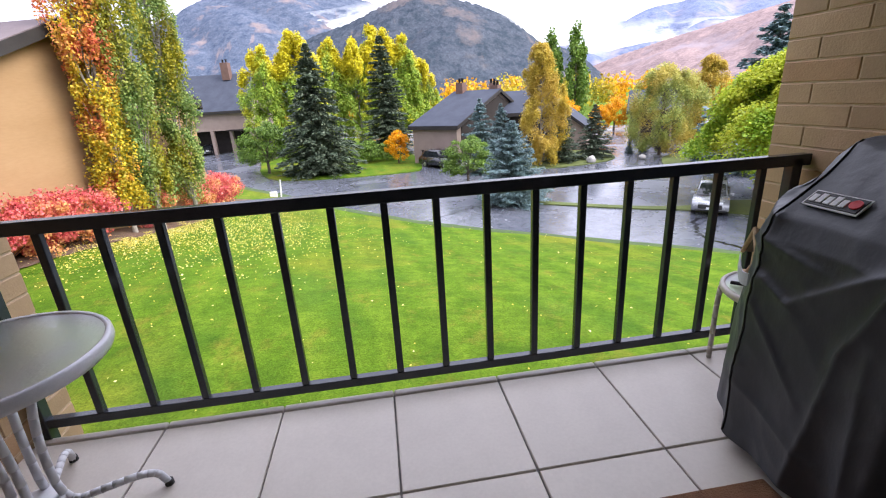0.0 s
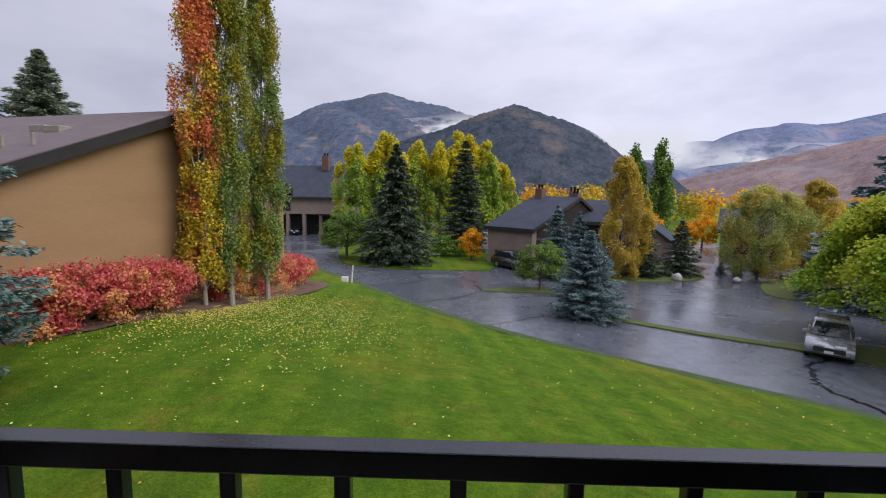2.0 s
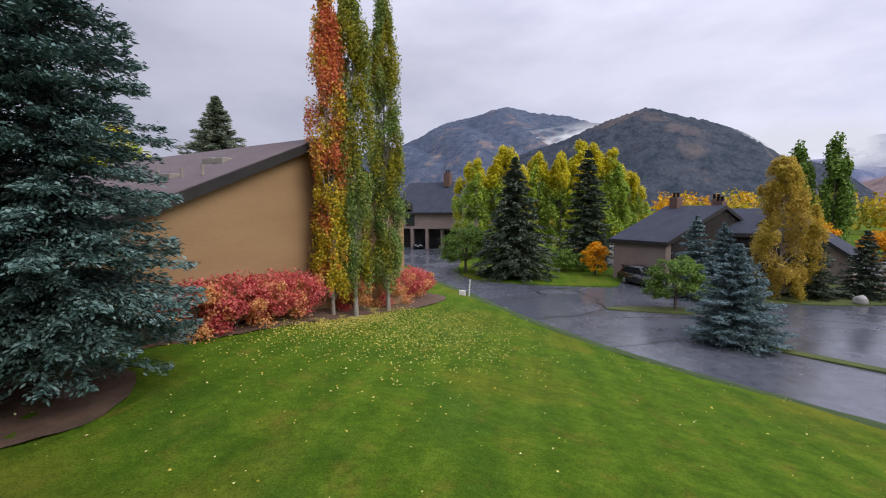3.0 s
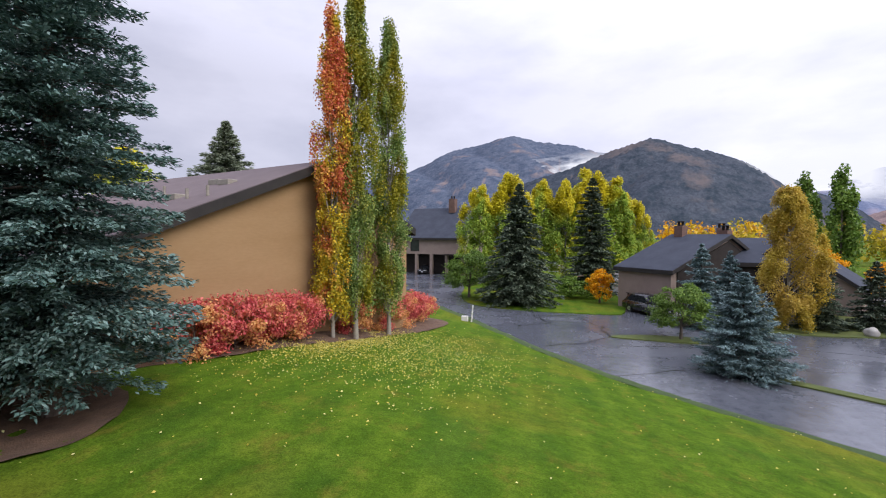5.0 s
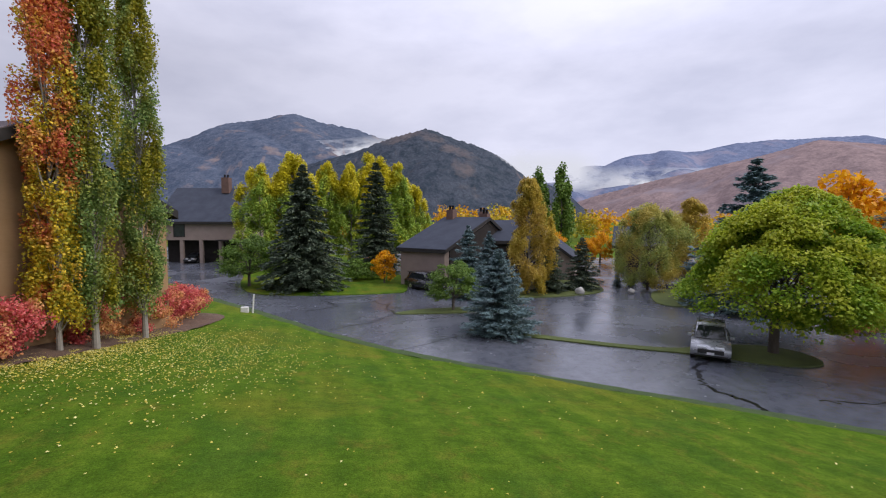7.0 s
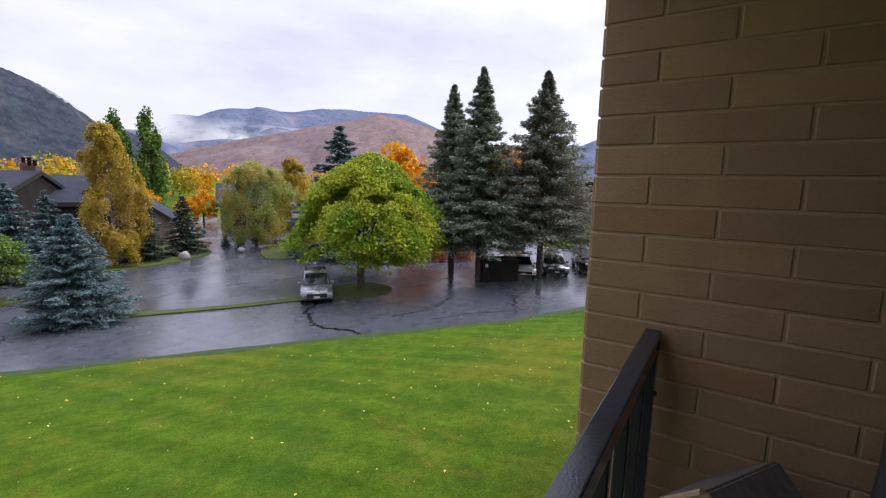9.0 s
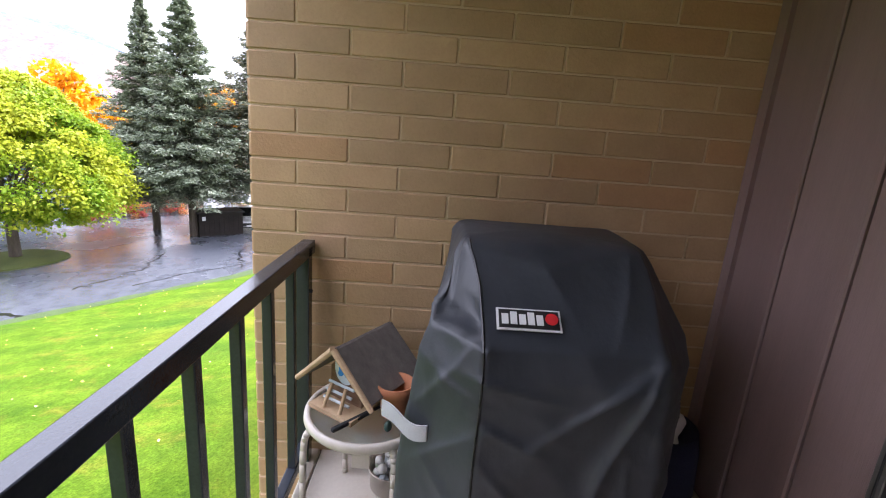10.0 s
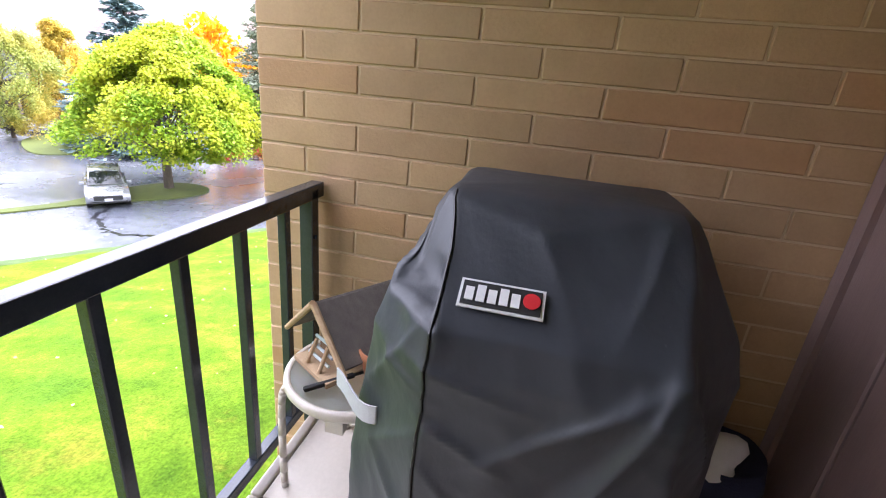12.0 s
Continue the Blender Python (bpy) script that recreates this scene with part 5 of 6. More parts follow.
part("lintel", bm, SIDING, siding)
bm = bmesh.new()
box(bm, 1.668, RIGHT_X + 0.3, BACK_Y - 0.18, BACK_Y - 0.032, -0.3, TOP_Z)
box(bm, LEFT_X - 0.3, DOOR_X0 - 0.01, BACK_Y - 0.18, BACK_Y - 0.032, -0.3, TOP_Z)
box(bm, DOOR_X0 - 0.01, 1.668, BACK_Y - 0.18, BACK_Y - 0.032, DOOR_TOP + 0.05, TOP_Z)
part("backing", bm, WOOD_AND_SHADE, siding)
bm = bmesh.new()
box(bm, 2.365, RIGHT_X - 0.004, BACK_Y, BACK_Y + 0.02, 0, TOP_Z)
part("corner_trim", bm, SIDING, siding)

ALU = surface("bronze_door_frame", (0.10, 0.095, 0.085), (0.16, 0.15, 0.135), 0.45, 4, 90, 0.1, 0.5)
GASKET = surface("black_gasket", (0.010, 0.010, 0.010), (0.018, 0.018, 0.018), 0.6, 6, 90, 0.1)
CURTAIN = surface("cream_curtain", (0.64, 0.585, 0.51), (0.72, 0.665, 0.59), 0.9, 2, 200, 0.15, stretch=(8, 1, 0.3))
PLASTER = surface("room_plaster", (0.55, 0.53, 0.5), (0.62, 0.6, 0.57), 0.9, 1, 40, 0.15)
CARPET = surface("room_carpet", (0.30, 0.27, 0.24), (0.40, 0.36, 0.32), 1.0, 2, 150, 0.6)


def clear_glass(name, tint=(0.98, 0.98, 0.975), rough=0.0):
    m, n, l, b = shader(name)
    b.inputs["Base Color"].default_value = (*tint, 1)
    b.inputs["Roughness"].default_value = rough
    b.inputs["Transmission Weight"].default_value = 1.0
    b.inputs["IOR"].default_value = 1.45
    return m


PANE = clear_glass("door_glass")
door = thing("door_1", "bronze framed sliding glass door standing open", "sliding door", kind="structure")
for name, x0, x1, z0, z1, y0, y1, mat_used in (
        ("jamb", 1.60, 1.636, 0, DOOR_TOP, -0.12, 0.012, ALU), ("jamb", DOOR_X0, DOOR_X0 + 0.06, 0, DOOR_TOP, -0.12, 0.03, ALU),
        ("head", DOOR_X0, 1.666, DOOR_TOP, DOOR_TOP + 0.05, -0.12, 0.03, ALU), ("track", DOOR_X0 + 0.06, 1.60, -0.008, 0.018, -0.12, 0.0, ALU),
        ("gasket", 1.585, 1.60, 0.02, DOOR_TOP, -0.06, 0.012, GASKET), ("gasket", 1.612, 1.620, 0.02, DOOR_TOP, 0.012, 0.017, GASKET),
        ("stile", 1.560, 1.585, 0.018, DOOR_TOP, -0.05, 0.0, ALU), ("stile", 0.74, 0.80, 0.018, DOOR_TOP, -0.05, 0.0, ALU),
        ("rail", 0.80, 1.56, 0.018, 0.09, -0.05, 0.0, ALU), ("rail", 0.80, 1.56, DOOR_TOP - 0.06, DOOR_TOP, -0.05, 0.0, ALU)):
    bm = bmesh.new()
    box(bm, x0, x1, BACK_Y + y0, BACK_Y + y1, z0, z1)
    soften(bm, 0.003, 1)
    part(name, bm, mat_used, door)
bm = bmesh.new()
box(bm, 0.795, 1.565, BACK_Y - 0.028, BACK_Y - 0.022, 0.085, DOOR_TOP - 0.055)
pane = part("pane", bm, PANE, door)
pane.visible_shadow = False
bm = bmesh.new()
n_fold = 60
rows = []
for z in (0.03, 2.07):
    rows.append([bm.verts.new((1.25 + 0.33 * i / n_fold, BACK_Y - 0.085 + 0.0025 * math.sin(i * 1.25) + 0.004 * math.sin(i * 0.35), z)) for i in range(n_fold + 1)])
for i in range(n_fold):
    bm.faces.new((rows[0][i], rows[0][i + 1], rows[1][i + 1], rows[1][i])).smooth = True
g = bmesh.ops.extrude_face_region(bm, geom=bm.faces[:])["geom"]
bmesh.ops.translate(bm, verts=[v for v in g if isinstance(v, bmesh.types.BMVert)], vec=(0, -0.006, 0))
curtain = part("curtain", bm, CURTAIN)
tagged(curtain, "cream gathered curtain behind the glass door", "curtain")
for name, x0, x1, y0, y1, z0, z1, m_used in (("room_floor", -2.4, 3.4, -5.2, BACK_Y - 0.02, -0.3, 0.0, CARPET), ("room_ceiling", -2.4, 3.4, -5.2, BACK_Y - 0.18, 2.42, 2.6, PLASTER),
                                            ("wall_room_east", 3.4, 3.55, -5.2, BACK_Y - 0.18, -0.3, 2.6, PLASTER), ("wall_room_west", -2.55, -2.4, -5.2, BACK_Y - 0.18, -0.3, 2.6, PLASTER), ("wall_room_back", -2.55, 3.55, -5.35, -5.2, -0.3, 2.6, PLASTER)):
    bm = bmesh.new()
    box(bm, x0, x1, y0, y1, z0, z1)
    setting(name, bm, m_used, "plain pale surface of the room behind the door", "room")
GREY_FABRIC = surface("grey_fabric", (0.22, 0.20, 0.19), (0.30, 0.28, 0.265), 0.95, 3, 160, 0.5)
BLACK_FABRIC = surface("black_fabric", (0.008, 0.008, 0.009), (0.02, 0.02, 0.022), 0.8, 4, 160, 0.4)
sofa = thing("sofa", "grey upholstered sofa in the room behind the glass", "sofa", (1.55, -3.1, 0), 0)
for name, dims in (("seat", (-0.9, 0.9, -0.45, 0.4, 0.0, 0.44)), ("backrest", (-0.9, 0.9, -0.62, -0.40, 0.3, 0.88)), ("armrest", (-1.1, -0.88, -0.6, 0.42, 0.0, 0.62)), ("armrest", (0.88, 1.1, -0.6, 0.42, 0.0, 0.62)), ("cushion", (0.3, 0.8, -0.36, -0.16, 0.46, 0.86))):
    bm = bmesh.new()
    box(bm, *dims)
    soften(bm, 0.06, 3)
    part(name, bm, GREY_FABRIC, sofa, smooth=True)
bag = thing("duffel_bag", "black fabric bag on the room floor", "bag", (0.95, -2.35, 0), 20)
bm = bmesh.new()
box(bm, -0.24, 0.24, -0.14, 0.14, 0.0, 0.30)
soften(bm, 0.08, 3)
part("body", bm, BLACK_FABRIC, bag, smooth=True)
bm = bmesh.new()
for k in range(10):
    a0, a1 = math.pi * k / 10, math.pi * (k + 1) / 10
    rod(bm, (0.14 * math.cos(a0), 0, 0.28 + 0.14 * math.sin(a0)), (0.14 * math.cos(a1), 0, 0.28 + 0.14 * math.sin(a1)), 0.012, 0.012, 6)
part("handle", bm, BLACK_FABRIC, bag)


# ---------- things on the balcony ----------
def cover_material():
    m, n, l, b = shader("grill_cover_fabric")
    tc = n.new("ShaderNodeTexCoord").outputs["Object"]
    dust = noise_of(n, l, tc, 3.2, 6, 0.65, (1, 1, 0.5))
    weave = noise_of(n, l, tc, 700, 1, 0.5)
    wrinkle = noise_of(n, l, tc, 16.0, 4, 0.55, (1, 1.2, 0.7))
    c = ramp_of(n, l, dust, [(0.35, (0.025, 0.029, 0.037)), (0.70, (0.042, 0.047, 0.057))])
    specks = ramp_of(n, l, noise_of(n, l, tc, 120, 2, 0.5), [(0.74, (0, 0, 0)), (0.80, (0.25, 0.25, 0.25))])
    l.new(mix_of(n, l, specks, c, (0.16, 0.16, 0.16)), b.inputs["Base Color"])
    b.inputs["Roughness"].default_value = 0.5
    b.inputs["Specular IOR Level"].default_value = 0.5
    u = n.new("ShaderNodeBump")
    u.inputs["Strength"].default_value, u.inputs["Distance"].default_value = 0.45, 0.006
    l.new(wrinkle, u.inputs["Height"])
    v = n.new("ShaderNodeBump")
    v.inputs["Strength"].default_value, v.inputs["Distance"].default_value = 0.12, 0.001
    l.new(weave, v.inputs["Height"])
    l.new(u.outputs[0], v.inputs["Normal"])
    l.new(v.outputs[0], b.inputs["Normal"])
    return m


COVER = cover_material()
# height; front x; y of the seam and of the other front corner; (x, y) of the two receding side panels; back x
COVER_SECTIONS = [(0.06, 1.590, -0.650, -1.130, 1.74, -0.435, 1.75, -1.245, 2.36), (0.60, 1.600, -0.652, -1.135, 1.76, -0.452, 1.78, -1.280, 2.36),
                  (0.86, 1.612, -0.657, -1.120, 1.77, -0.485, 1.79, -1.285, 2.36), (0.935, 1.645, -0.659, -1.117, 1.78, -0.510, 1.82, -1.270, 2.35),
                  (1.050, 1.805, -0.648, -1.150, 1.88, -0.553, 1.92, -1.225, 2.33), (1.105, 1.880, -0.633, -1.155, 1.94, -0.578, 1.96, -1.205, 2.31),
                  (1.144, 1.935, -0.618, -1.150, 1.97, -0.600, 1.99, -1.185, 2.29), (1.156, 1.975, -0.626, -1.140, 2.00, -0.618, 2.01, -1.160, 2.27)]
# creases of the cloth on the unrolled front: start, end (metres from the seam, height), depth, softness above and below
COVER_FOLDS = [((0.45, 0.93), (0.33, 0.62), 0.016, 0.012, 0.050), ((0.33, 0.62), (0.27, 0.10), 0.014, 0.020, 0.045), ((0.44, 0.92), (0.16, 0.70), 0.013, 0.010, 0.050),
               ((0.00, 0.86), (0.17, 0.82), 0.010, 0.008, 0.030), ((0.00, 0.74), (0.14, 0.68), 0.010, 0.008, 0.034), ((0.02, 0.62), (0.22, 0.40), 0.011, 0.012, 0.044),
               ((0.01, 1.14), (0.22, 1.105), 0.013, 0.008, 0.030), ((0.22, 1.105), (0.47, 1.14), 0.013, 0.008, 0.030), ((0.47, 1.12), (0.38, 1.00), 0.014, 0.014, 0.040),
               ((0.20, 1.10), (0.24, 1.02), 0.008, 0.020, 0.030), ((-0.02, 0.945), (-0.20, 0.99), 0.018, 0.008, 0.030), ((-0.03, 0.93), (-0.19, 0.74), 0.014, 0.012, 0.045),
               ((-0.02, 0.80), (-0.15, 0.84), 0.012, 0.010, 0.035), ((-0.01, 0.70), (-0.16, 0.58), 0.013, 0.012, 0.045), ((-0.01, 0.42), (-0.15, 0.56), 0.012, 0.012, 0.045),
               ((-0.01, 0.34), (-0.12, 0.16), 0.012, 0.012, 0.040), ((-0.03, 1.13), (-0.12, 1.00), 0.014, 0.012, 0.030), ((0.48, 0.90), (0.60, 0.72), 0.014, 0.012, 0.045),
               ((0.49, 0.70), (0.62, 0.44), 0.013, 0.014, 0.050), ((0.02, 0.30), (0.30, 0.22), 0.009, 0.014, 0.040), ((0.40, 0.60), (0.44, 0.12), 0.012, 0.020, 0.040)]


def cover_fold(s, z):
    """How far the cloth stands out at a way s from the seam and a height z."""
    out = 0.0
    for (s0, z0), (s1, z1), deep, up, down in COVER_FOLDS:
        vx, vz = s1 - s0, z1 - z0
        long = math.hypot(vx, vz)
        f = ((s - s0) * vx + (z - z0) * vz) / long ** 2
        q = ((s - s0) * vz - (z - z0) * vx) / long
        if vx < 0:
            q = -q
        past = max(0.0, -f, f - 1) * long
        out += deep * math.exp(-abs(q) / (up if q < 0 else down)) * math.exp(-(past / 0.05) ** 2) * (0.55 + 0.45 * math.sin(math.pi * min(1, max(0, f))))
    rough = 0.010 * noise.noise(Vector((s * 6, z * 4, 1.7))) + 0.007 * (0.3 - abs(noise.noise(Vector((s * 9 + z * 5, z * 7 - s * 4, 4.2)))))
    calm = math.exp(-((s - 0.12) / 0.11) ** 2 - ((z - 0.985) / 0.045) ** 2)
    # a deep tuck beside the seam, over the ledge of the side shelf
    tuck = 0.0
    if -0.17 < s < 0.0 and 0.945 < z < 1.10:
        u = -s / 0.17
        tuck = 0.07 * math.sin(math.pi * u) ** 0.6 * min(1, (z - 0.945) / 0.015) * (1 - (z - 0.945) / 0.155)
    hem = 0.010 * math.sin(s * 26 + 1.2) * max(0.0, 1 - z / 0.6)
    return ((1.5 if s > 0 else 1.0) * out + rough) * (1 - 0.85 * calm) + hem - tuck


def cover_ring(z):
    """The skin of the grill cover at one height: points, outward directions and the way along from the seam."""
    for a, b in zip(COVER_SECTIONS, COVER_SECTIONS[1:]):
        if z <= b[0]:
            break
    f = min(1, max(0, (z - a[0]) / (b[0] - a[0])))
    x0, ys, yc, xl, yl, xr, yr, x1 = [p + (q - p) * f for p, q in zip(a[1:], b[1:])]
    corners = [(x1, min(yl, -0.585)), (xl, yl), (x0, ys), (x0, yc), (xr, yr), (x1, yr)]
    steps = (24, 34, 66, 26, 20, 16)
    pts = []
    for k, n in enumerate(steps):
        (ax, ay), (bx, by) = corners[k], corners[(k + 1) % 6]
        pts += [(ax + (bx - ax) * i / n, ay + (by - ay) * i / n) for i in range(n)]
    p = np.array(pts)
    for _ in range(2):
        p = 0.25 * np.roll(p, 1, 0) + 0.5 * p + 0.25 * np.roll(p, -1, 0)
    t = np.roll(p, -1, 0) - np.roll(p, 1, 0)
    out = np.stack([t[:, 1], -t[:, 0]], 1) / np.maximum(np.linalg.norm(t, axis=1, keepdims=True), 1e-6)
    if (out[80] @ (p[80] - p.mean(0))) < 0:
        out = -out
    way = np.concatenate([[0], np.cumsum(np.linalg.norm(np.diff(p, axis=0), axis=1))])
    return p, out, way - way[58]


def cover_line(z):
    p, out, way = cover_ring(z)
    return [Vector((x, y, z)) + Vector((ox, oy, 0)) * cover_fold(w, z) for (x, y), (ox, oy), w in zip(p, out, way)]


grill = thing("covered_grill", "barbecue grill under a dark grey fabric cover", "grill")
bm = bmesh.new()
levels = [0.06 + (1.156 - 0.06) * i / 130 for i in range(131)]
rings = [[bm.verts.new(p) for p in cover_line(z)] for z in levels]
turns = len(rings[0])
for a, b in zip(rings, rings[1:]):
    for k in range(turns):
        bm.faces.new((a[k], a[(k + 1) % turns], b[(k + 1) % turns], b[k])).smooth = True
top = bm.verts.new((2.14, -0.86, 1.159))
for k in range(turns):
    bm.faces.new((rings[-1][k], rings[-1][(k + 1) % turns], top)).smooth = True
part("cover", bm, COVER, grill)
SEAM = surface("black_piping", (0.006, 0.006, 0.007), (0.012, 0.012, 0.013), 0.5, 9, 90, 0.1)
bm = bmesh.new()
pts = [cover_line(z)[58] + Vector((-0.003, 0.001, 0.001)) for z in levels[1:-1:2]]
for a, b in zip(pts, pts[1:]):
    rod(bm, a, b, 0.0035, 0.0035, 5)
part("seam", bm, SEAM, grill, "black piped seam")
STRAP = surface("grey_strap", (0.42, 0.43, 0.47), (0.55, 0.56, 0.60), 0.5, 8, 200, 0.2)
bm = bmesh.new()
strip = []
for i in range(9):
    f = i / 8
    x, z = 1.775 - 0.075 * math.sin(f * 1.57), 0.665 - 0.03 * f + 0.008 * math.sin(f * 7)
    y = -0.395 - 0.135 * f
    strip.append((bm.verts.new((x, y, z - 0.026)), bm.verts.new((x, y, z + 0.026))))
for a, b in zip(strip, strip[1:]):
    bm.faces.new((a[0], b[0], b[1], a[1]))
g = bmesh.ops.extrude_face_region(bm, geom=bm.faces[:])["geom"]
bmesh.ops.translate(bm, verts=[v for v in g if isinstance(v, bmesh.types.BMVert)], vec=(-0.003, 0.003, 0))
part("strap", bm, STRAP, grill, "pale grey strap")
# the maker's patch, as plain shapes
PATCH_DARK = surface("patch_black", (0.008, 0.008, 0.009), (0.014, 0.014, 0.015), 0.6, 9, 90, 0.1)
PATCH_WHITE = surface("patch_white", (0.62, 0.62, 0.62), (0.74, 0.74, 0.74), 0.6, 9, 200, 0.1)
PATCH_RED = surface("patch_red", (0.52, 0.015, 0.02), (0.64, 0.02, 0.03), 0.6, 9, 200, 0.1)
patch_pose = Matrix.Translation((1.711, -0.776, 0.991)) @ Matrix.Rotation(radians(-90), 4, "Z") @ Matrix.Rotation(radians(-54), 4, "X")


def patch_piece(name, rects, material, parent, y=0.0):
    bm = bmesh.new()
    for x0, x1, z0, z1 in rects:
        box(bm, x0, x1, -y - 0.004, -y, z0, z1, patch_pose)
    return part(name, bm, material, parent)


W2, H2 = 0.086, 0.033
patch = patch_piece("patch", [(-W2, W2, -H2, H2)], PATCH_WHITE, grill, 0.0)
patch_piece("field", [(-W2 + 0.006, W2 - 0.006, -H2 + 0.006, H2 - 0.006)], PATCH_DARK, patch, 0.003)
patch_piece("lettering", [(-0.073 + i * 0.0232, -0.073 + i * 0.0232 + 0.0175, -0.018, 0.012 if i % 2 == 0 else 0.019) for i in range(5)], PATCH_WHITE, patch, 0.006)
bm = bmesh.new()
bmesh.ops.create_cone(bm, cap_ends=True, segments=20, radius1=0.017, radius2=0.017, depth=0.004, matrix=patch_pose @ Matrix.Translation((0.060, -0.009, 0.002)) @ Matrix.Rotation(radians(90), 4, "X"))
part("emblem", bm, PATCH_RED, patch)

TABLE_GLASS = clear_glass("rippled_table_glass", (0.80, 0.85, 0.86), 0.28)
tn, tl = TABLE_GLASS.node_tree.nodes, TABLE_GLASS.node_tree.links
bump_of(tn, tl, tn["Principled BSDF"], noise_of(tn, tl, tn.new("ShaderNodeTexCoord").outputs["Object"], 60, 3, 0.6), 0.5, 0.004)
WHITE_METAL = surface("white_enamel", (0.60, 0.60, 0.62), (0.72, 0.72, 0.74), 0.35, 6, 90, 0.08)
CREAM_METAL = surface("cream_enamel", (0.52, 0.47, 0.40), (0.62, 0.57, 0.50), 0.4, 5, 90, 0.12)


def pipe(bm, points, r, sides=8):
    for a, b in zip(points, points[1:]):
        rod(bm, a, b, r, r, sides)
        bmesh.ops.create_icosphere(bm, subdivisions=1, radius=r * 1.0, matrix=Matrix.Translation(b))


def bend(points, rounds=3):
    """Soften an open path by cutting its corners."""
    pts = [Vector(p) for p in points]
    for _ in range(rounds):
        out = [pts[0]]
        for a, b in zip(pts, pts[1:]):
            out += [a.lerp(b, 0.25), a.lerp(b, 0.75)]
        pts = out + [pts[-1]]
    return pts


def glass_table(label, at, radius, height, metal, rim_h):
    t = thing("side_table", label, "table", at)
    bm = bmesh.new()
    r = radius
    lathe(bm, [(r - 0.022, height - 0.006), (r - 0.02, height), (r - 0.008, height + 0.004), (r, height - 0.004), (r + 0.002, height - rim_h * 0.6), (r - 0.006, height - rim_h), (r - 0.02, height - rim_h), (r - 0.022, height - 0.006)], 64)
    part("rim", bm, metal, t)
    bm = bmesh.new()
    lathe(bm, [(0.0, height - 0.008), (r - 0.021, height - 0.008), (r - 0.021, height - 0.002), (0.0, height - 0.002)], 48, flat=True)
    bmesh.ops.remove_doubles(bm, verts=bm.verts[:], dist=0.0005)
    part("glass_top", bm, TABLE_GLASS, t).visible_shadow = False
    return t


bistro = glass_table("round glass table with a white metal frame", (-0.905, -0.525, 0), 0.345, 0.68, WHITE_METAL, 0.045)
for k in range(4):
    a = radians(20 + 90 * k)
    c, s = math.cos(a), math.sin(a)
    path = bend([(0.24 * c, 0.24 * s, 0.66), (0.10 * c, 0.10 * s, 0.60), (0.055 * c, 0.055 * s, 0.35), (0.06 * c, 0.06 * s, 0.075), (0.18 * c, 0.18 * s, 0.085), (0.335 * c, 0.335 * s, 0.085), (0.365 * c, 0.365 * s, 0.006)], 2)
    bm = bmesh.new()
    pipe(bm, path, 0.014)
    leg = part("leg", bm, WHITE_METAL, bistro, smooth=True)
    bm = bmesh.new()
    rod(bm, (0.365 * c, 0.365 * s, 0.0), (0.365 * c, 0.365 * s, 0.02), 0.017, 0.016, 10)
    part("foot", bm, GASKET, leg)
bm = bmesh.new()
lathe(bm, [(0.0, 0.11), (0.075, 0.11), (0.075, 0.125), (0.0, 0.125)], 24)
bmesh.ops.remove_doubles(bm, verts=bm.verts[:], dist=0.0005)
part("brace", bm, WHITE_METAL, bistro)

TABLE2 = (2.075, -0.315, 0.465)
small_table = glass_table("small round glass table with a cream metal frame", (TABLE2[0], TABLE2[1], 0), 0.228, TABLE2[2], CREAM_METAL, 0.032)
for k in range(4):
    a = radians(120 + 90 * k)
    c, s = math.cos(a), math.sin(a)
    bm = bmesh.new()
    pipe(bm, bend([(0.15 * c, 0.15 * s, 0.441), (0.222 * c, 0.222 * s, 0.435), (0.240 * c, 0.240 * s, 0.37), (0.238 * c, 0.238 * s, 0.0)], 2), 0.0125)
    part("leg", bm, CREAM_METAL, small_table, smooth=True)
bm = bmesh.new()
box(bm, -0.16, -0.125, -0.03, 0.03, 0.33, 0.44)
part("bracket", bm, CREAM_METAL, small_table)

# birdhouse
WEATHERED = surface("weathered_board", (0.10, 0.085, 0.075), (0.19, 0.165, 0.145), 0.9, 5, 60, 0.8, stretch=(1, 7, 7))
TWIG = surface("peeled_twig", (0.38, 0.25, 0.14), (0.55, 0.40, 0.25), 0.8, 8, 60, 0.5, stretch=(1, 1, 5))
HOUSE_WOOD = surface("birdhouse_wood", (0.16, 0.09, 0.055), (0.26, 0.16, 0.10), 0.85, 6, 60, 0.5, stretch=(1, 1, 6))
BLUE_PAINT = surface("blue_paint", (0.01, 0.16, 0.55), (0.03, 0.26, 0.68), 0.5, 20, 90, 0.1)
PALE_PAINT = surface("pale_paint", (0.45, 0.52, 0.55), (0.6, 0.66, 0.68), 0.6, 20, 90, 0.1)
bird = thing("birdhouse", "rustic wooden birdhouse with a weathered board roof", "birdhouse", (2.16, -0.285, TABLE2[2] - 0.002), -122)
bm = bmesh.new()
box(bm, -0.085, 0.085, -0.155, 0.10, 0.0, 0.014)
part("base", bm, TWIG, bird)
bm = bmesh.new()
vs_front = [(-0.062, 0.014), (0.062, 0.014), (0.062, 0.115), (0.0, 0.175), (-0.062, 0.115)]
a = [bm.verts.new((x, -0.085, z)) for x, z in vs_front]
b = [bm.verts.new((x, 0.085, z)) for x, z in vs_front]
bm.faces.new(a)
bm.faces.new(b)
for i in range(5):
    bm.faces.new((a[i], a[(i + 1) % 5], b[(i + 1) % 5], b[i]))
part("body", bm, HOUSE_WOOD, bird)
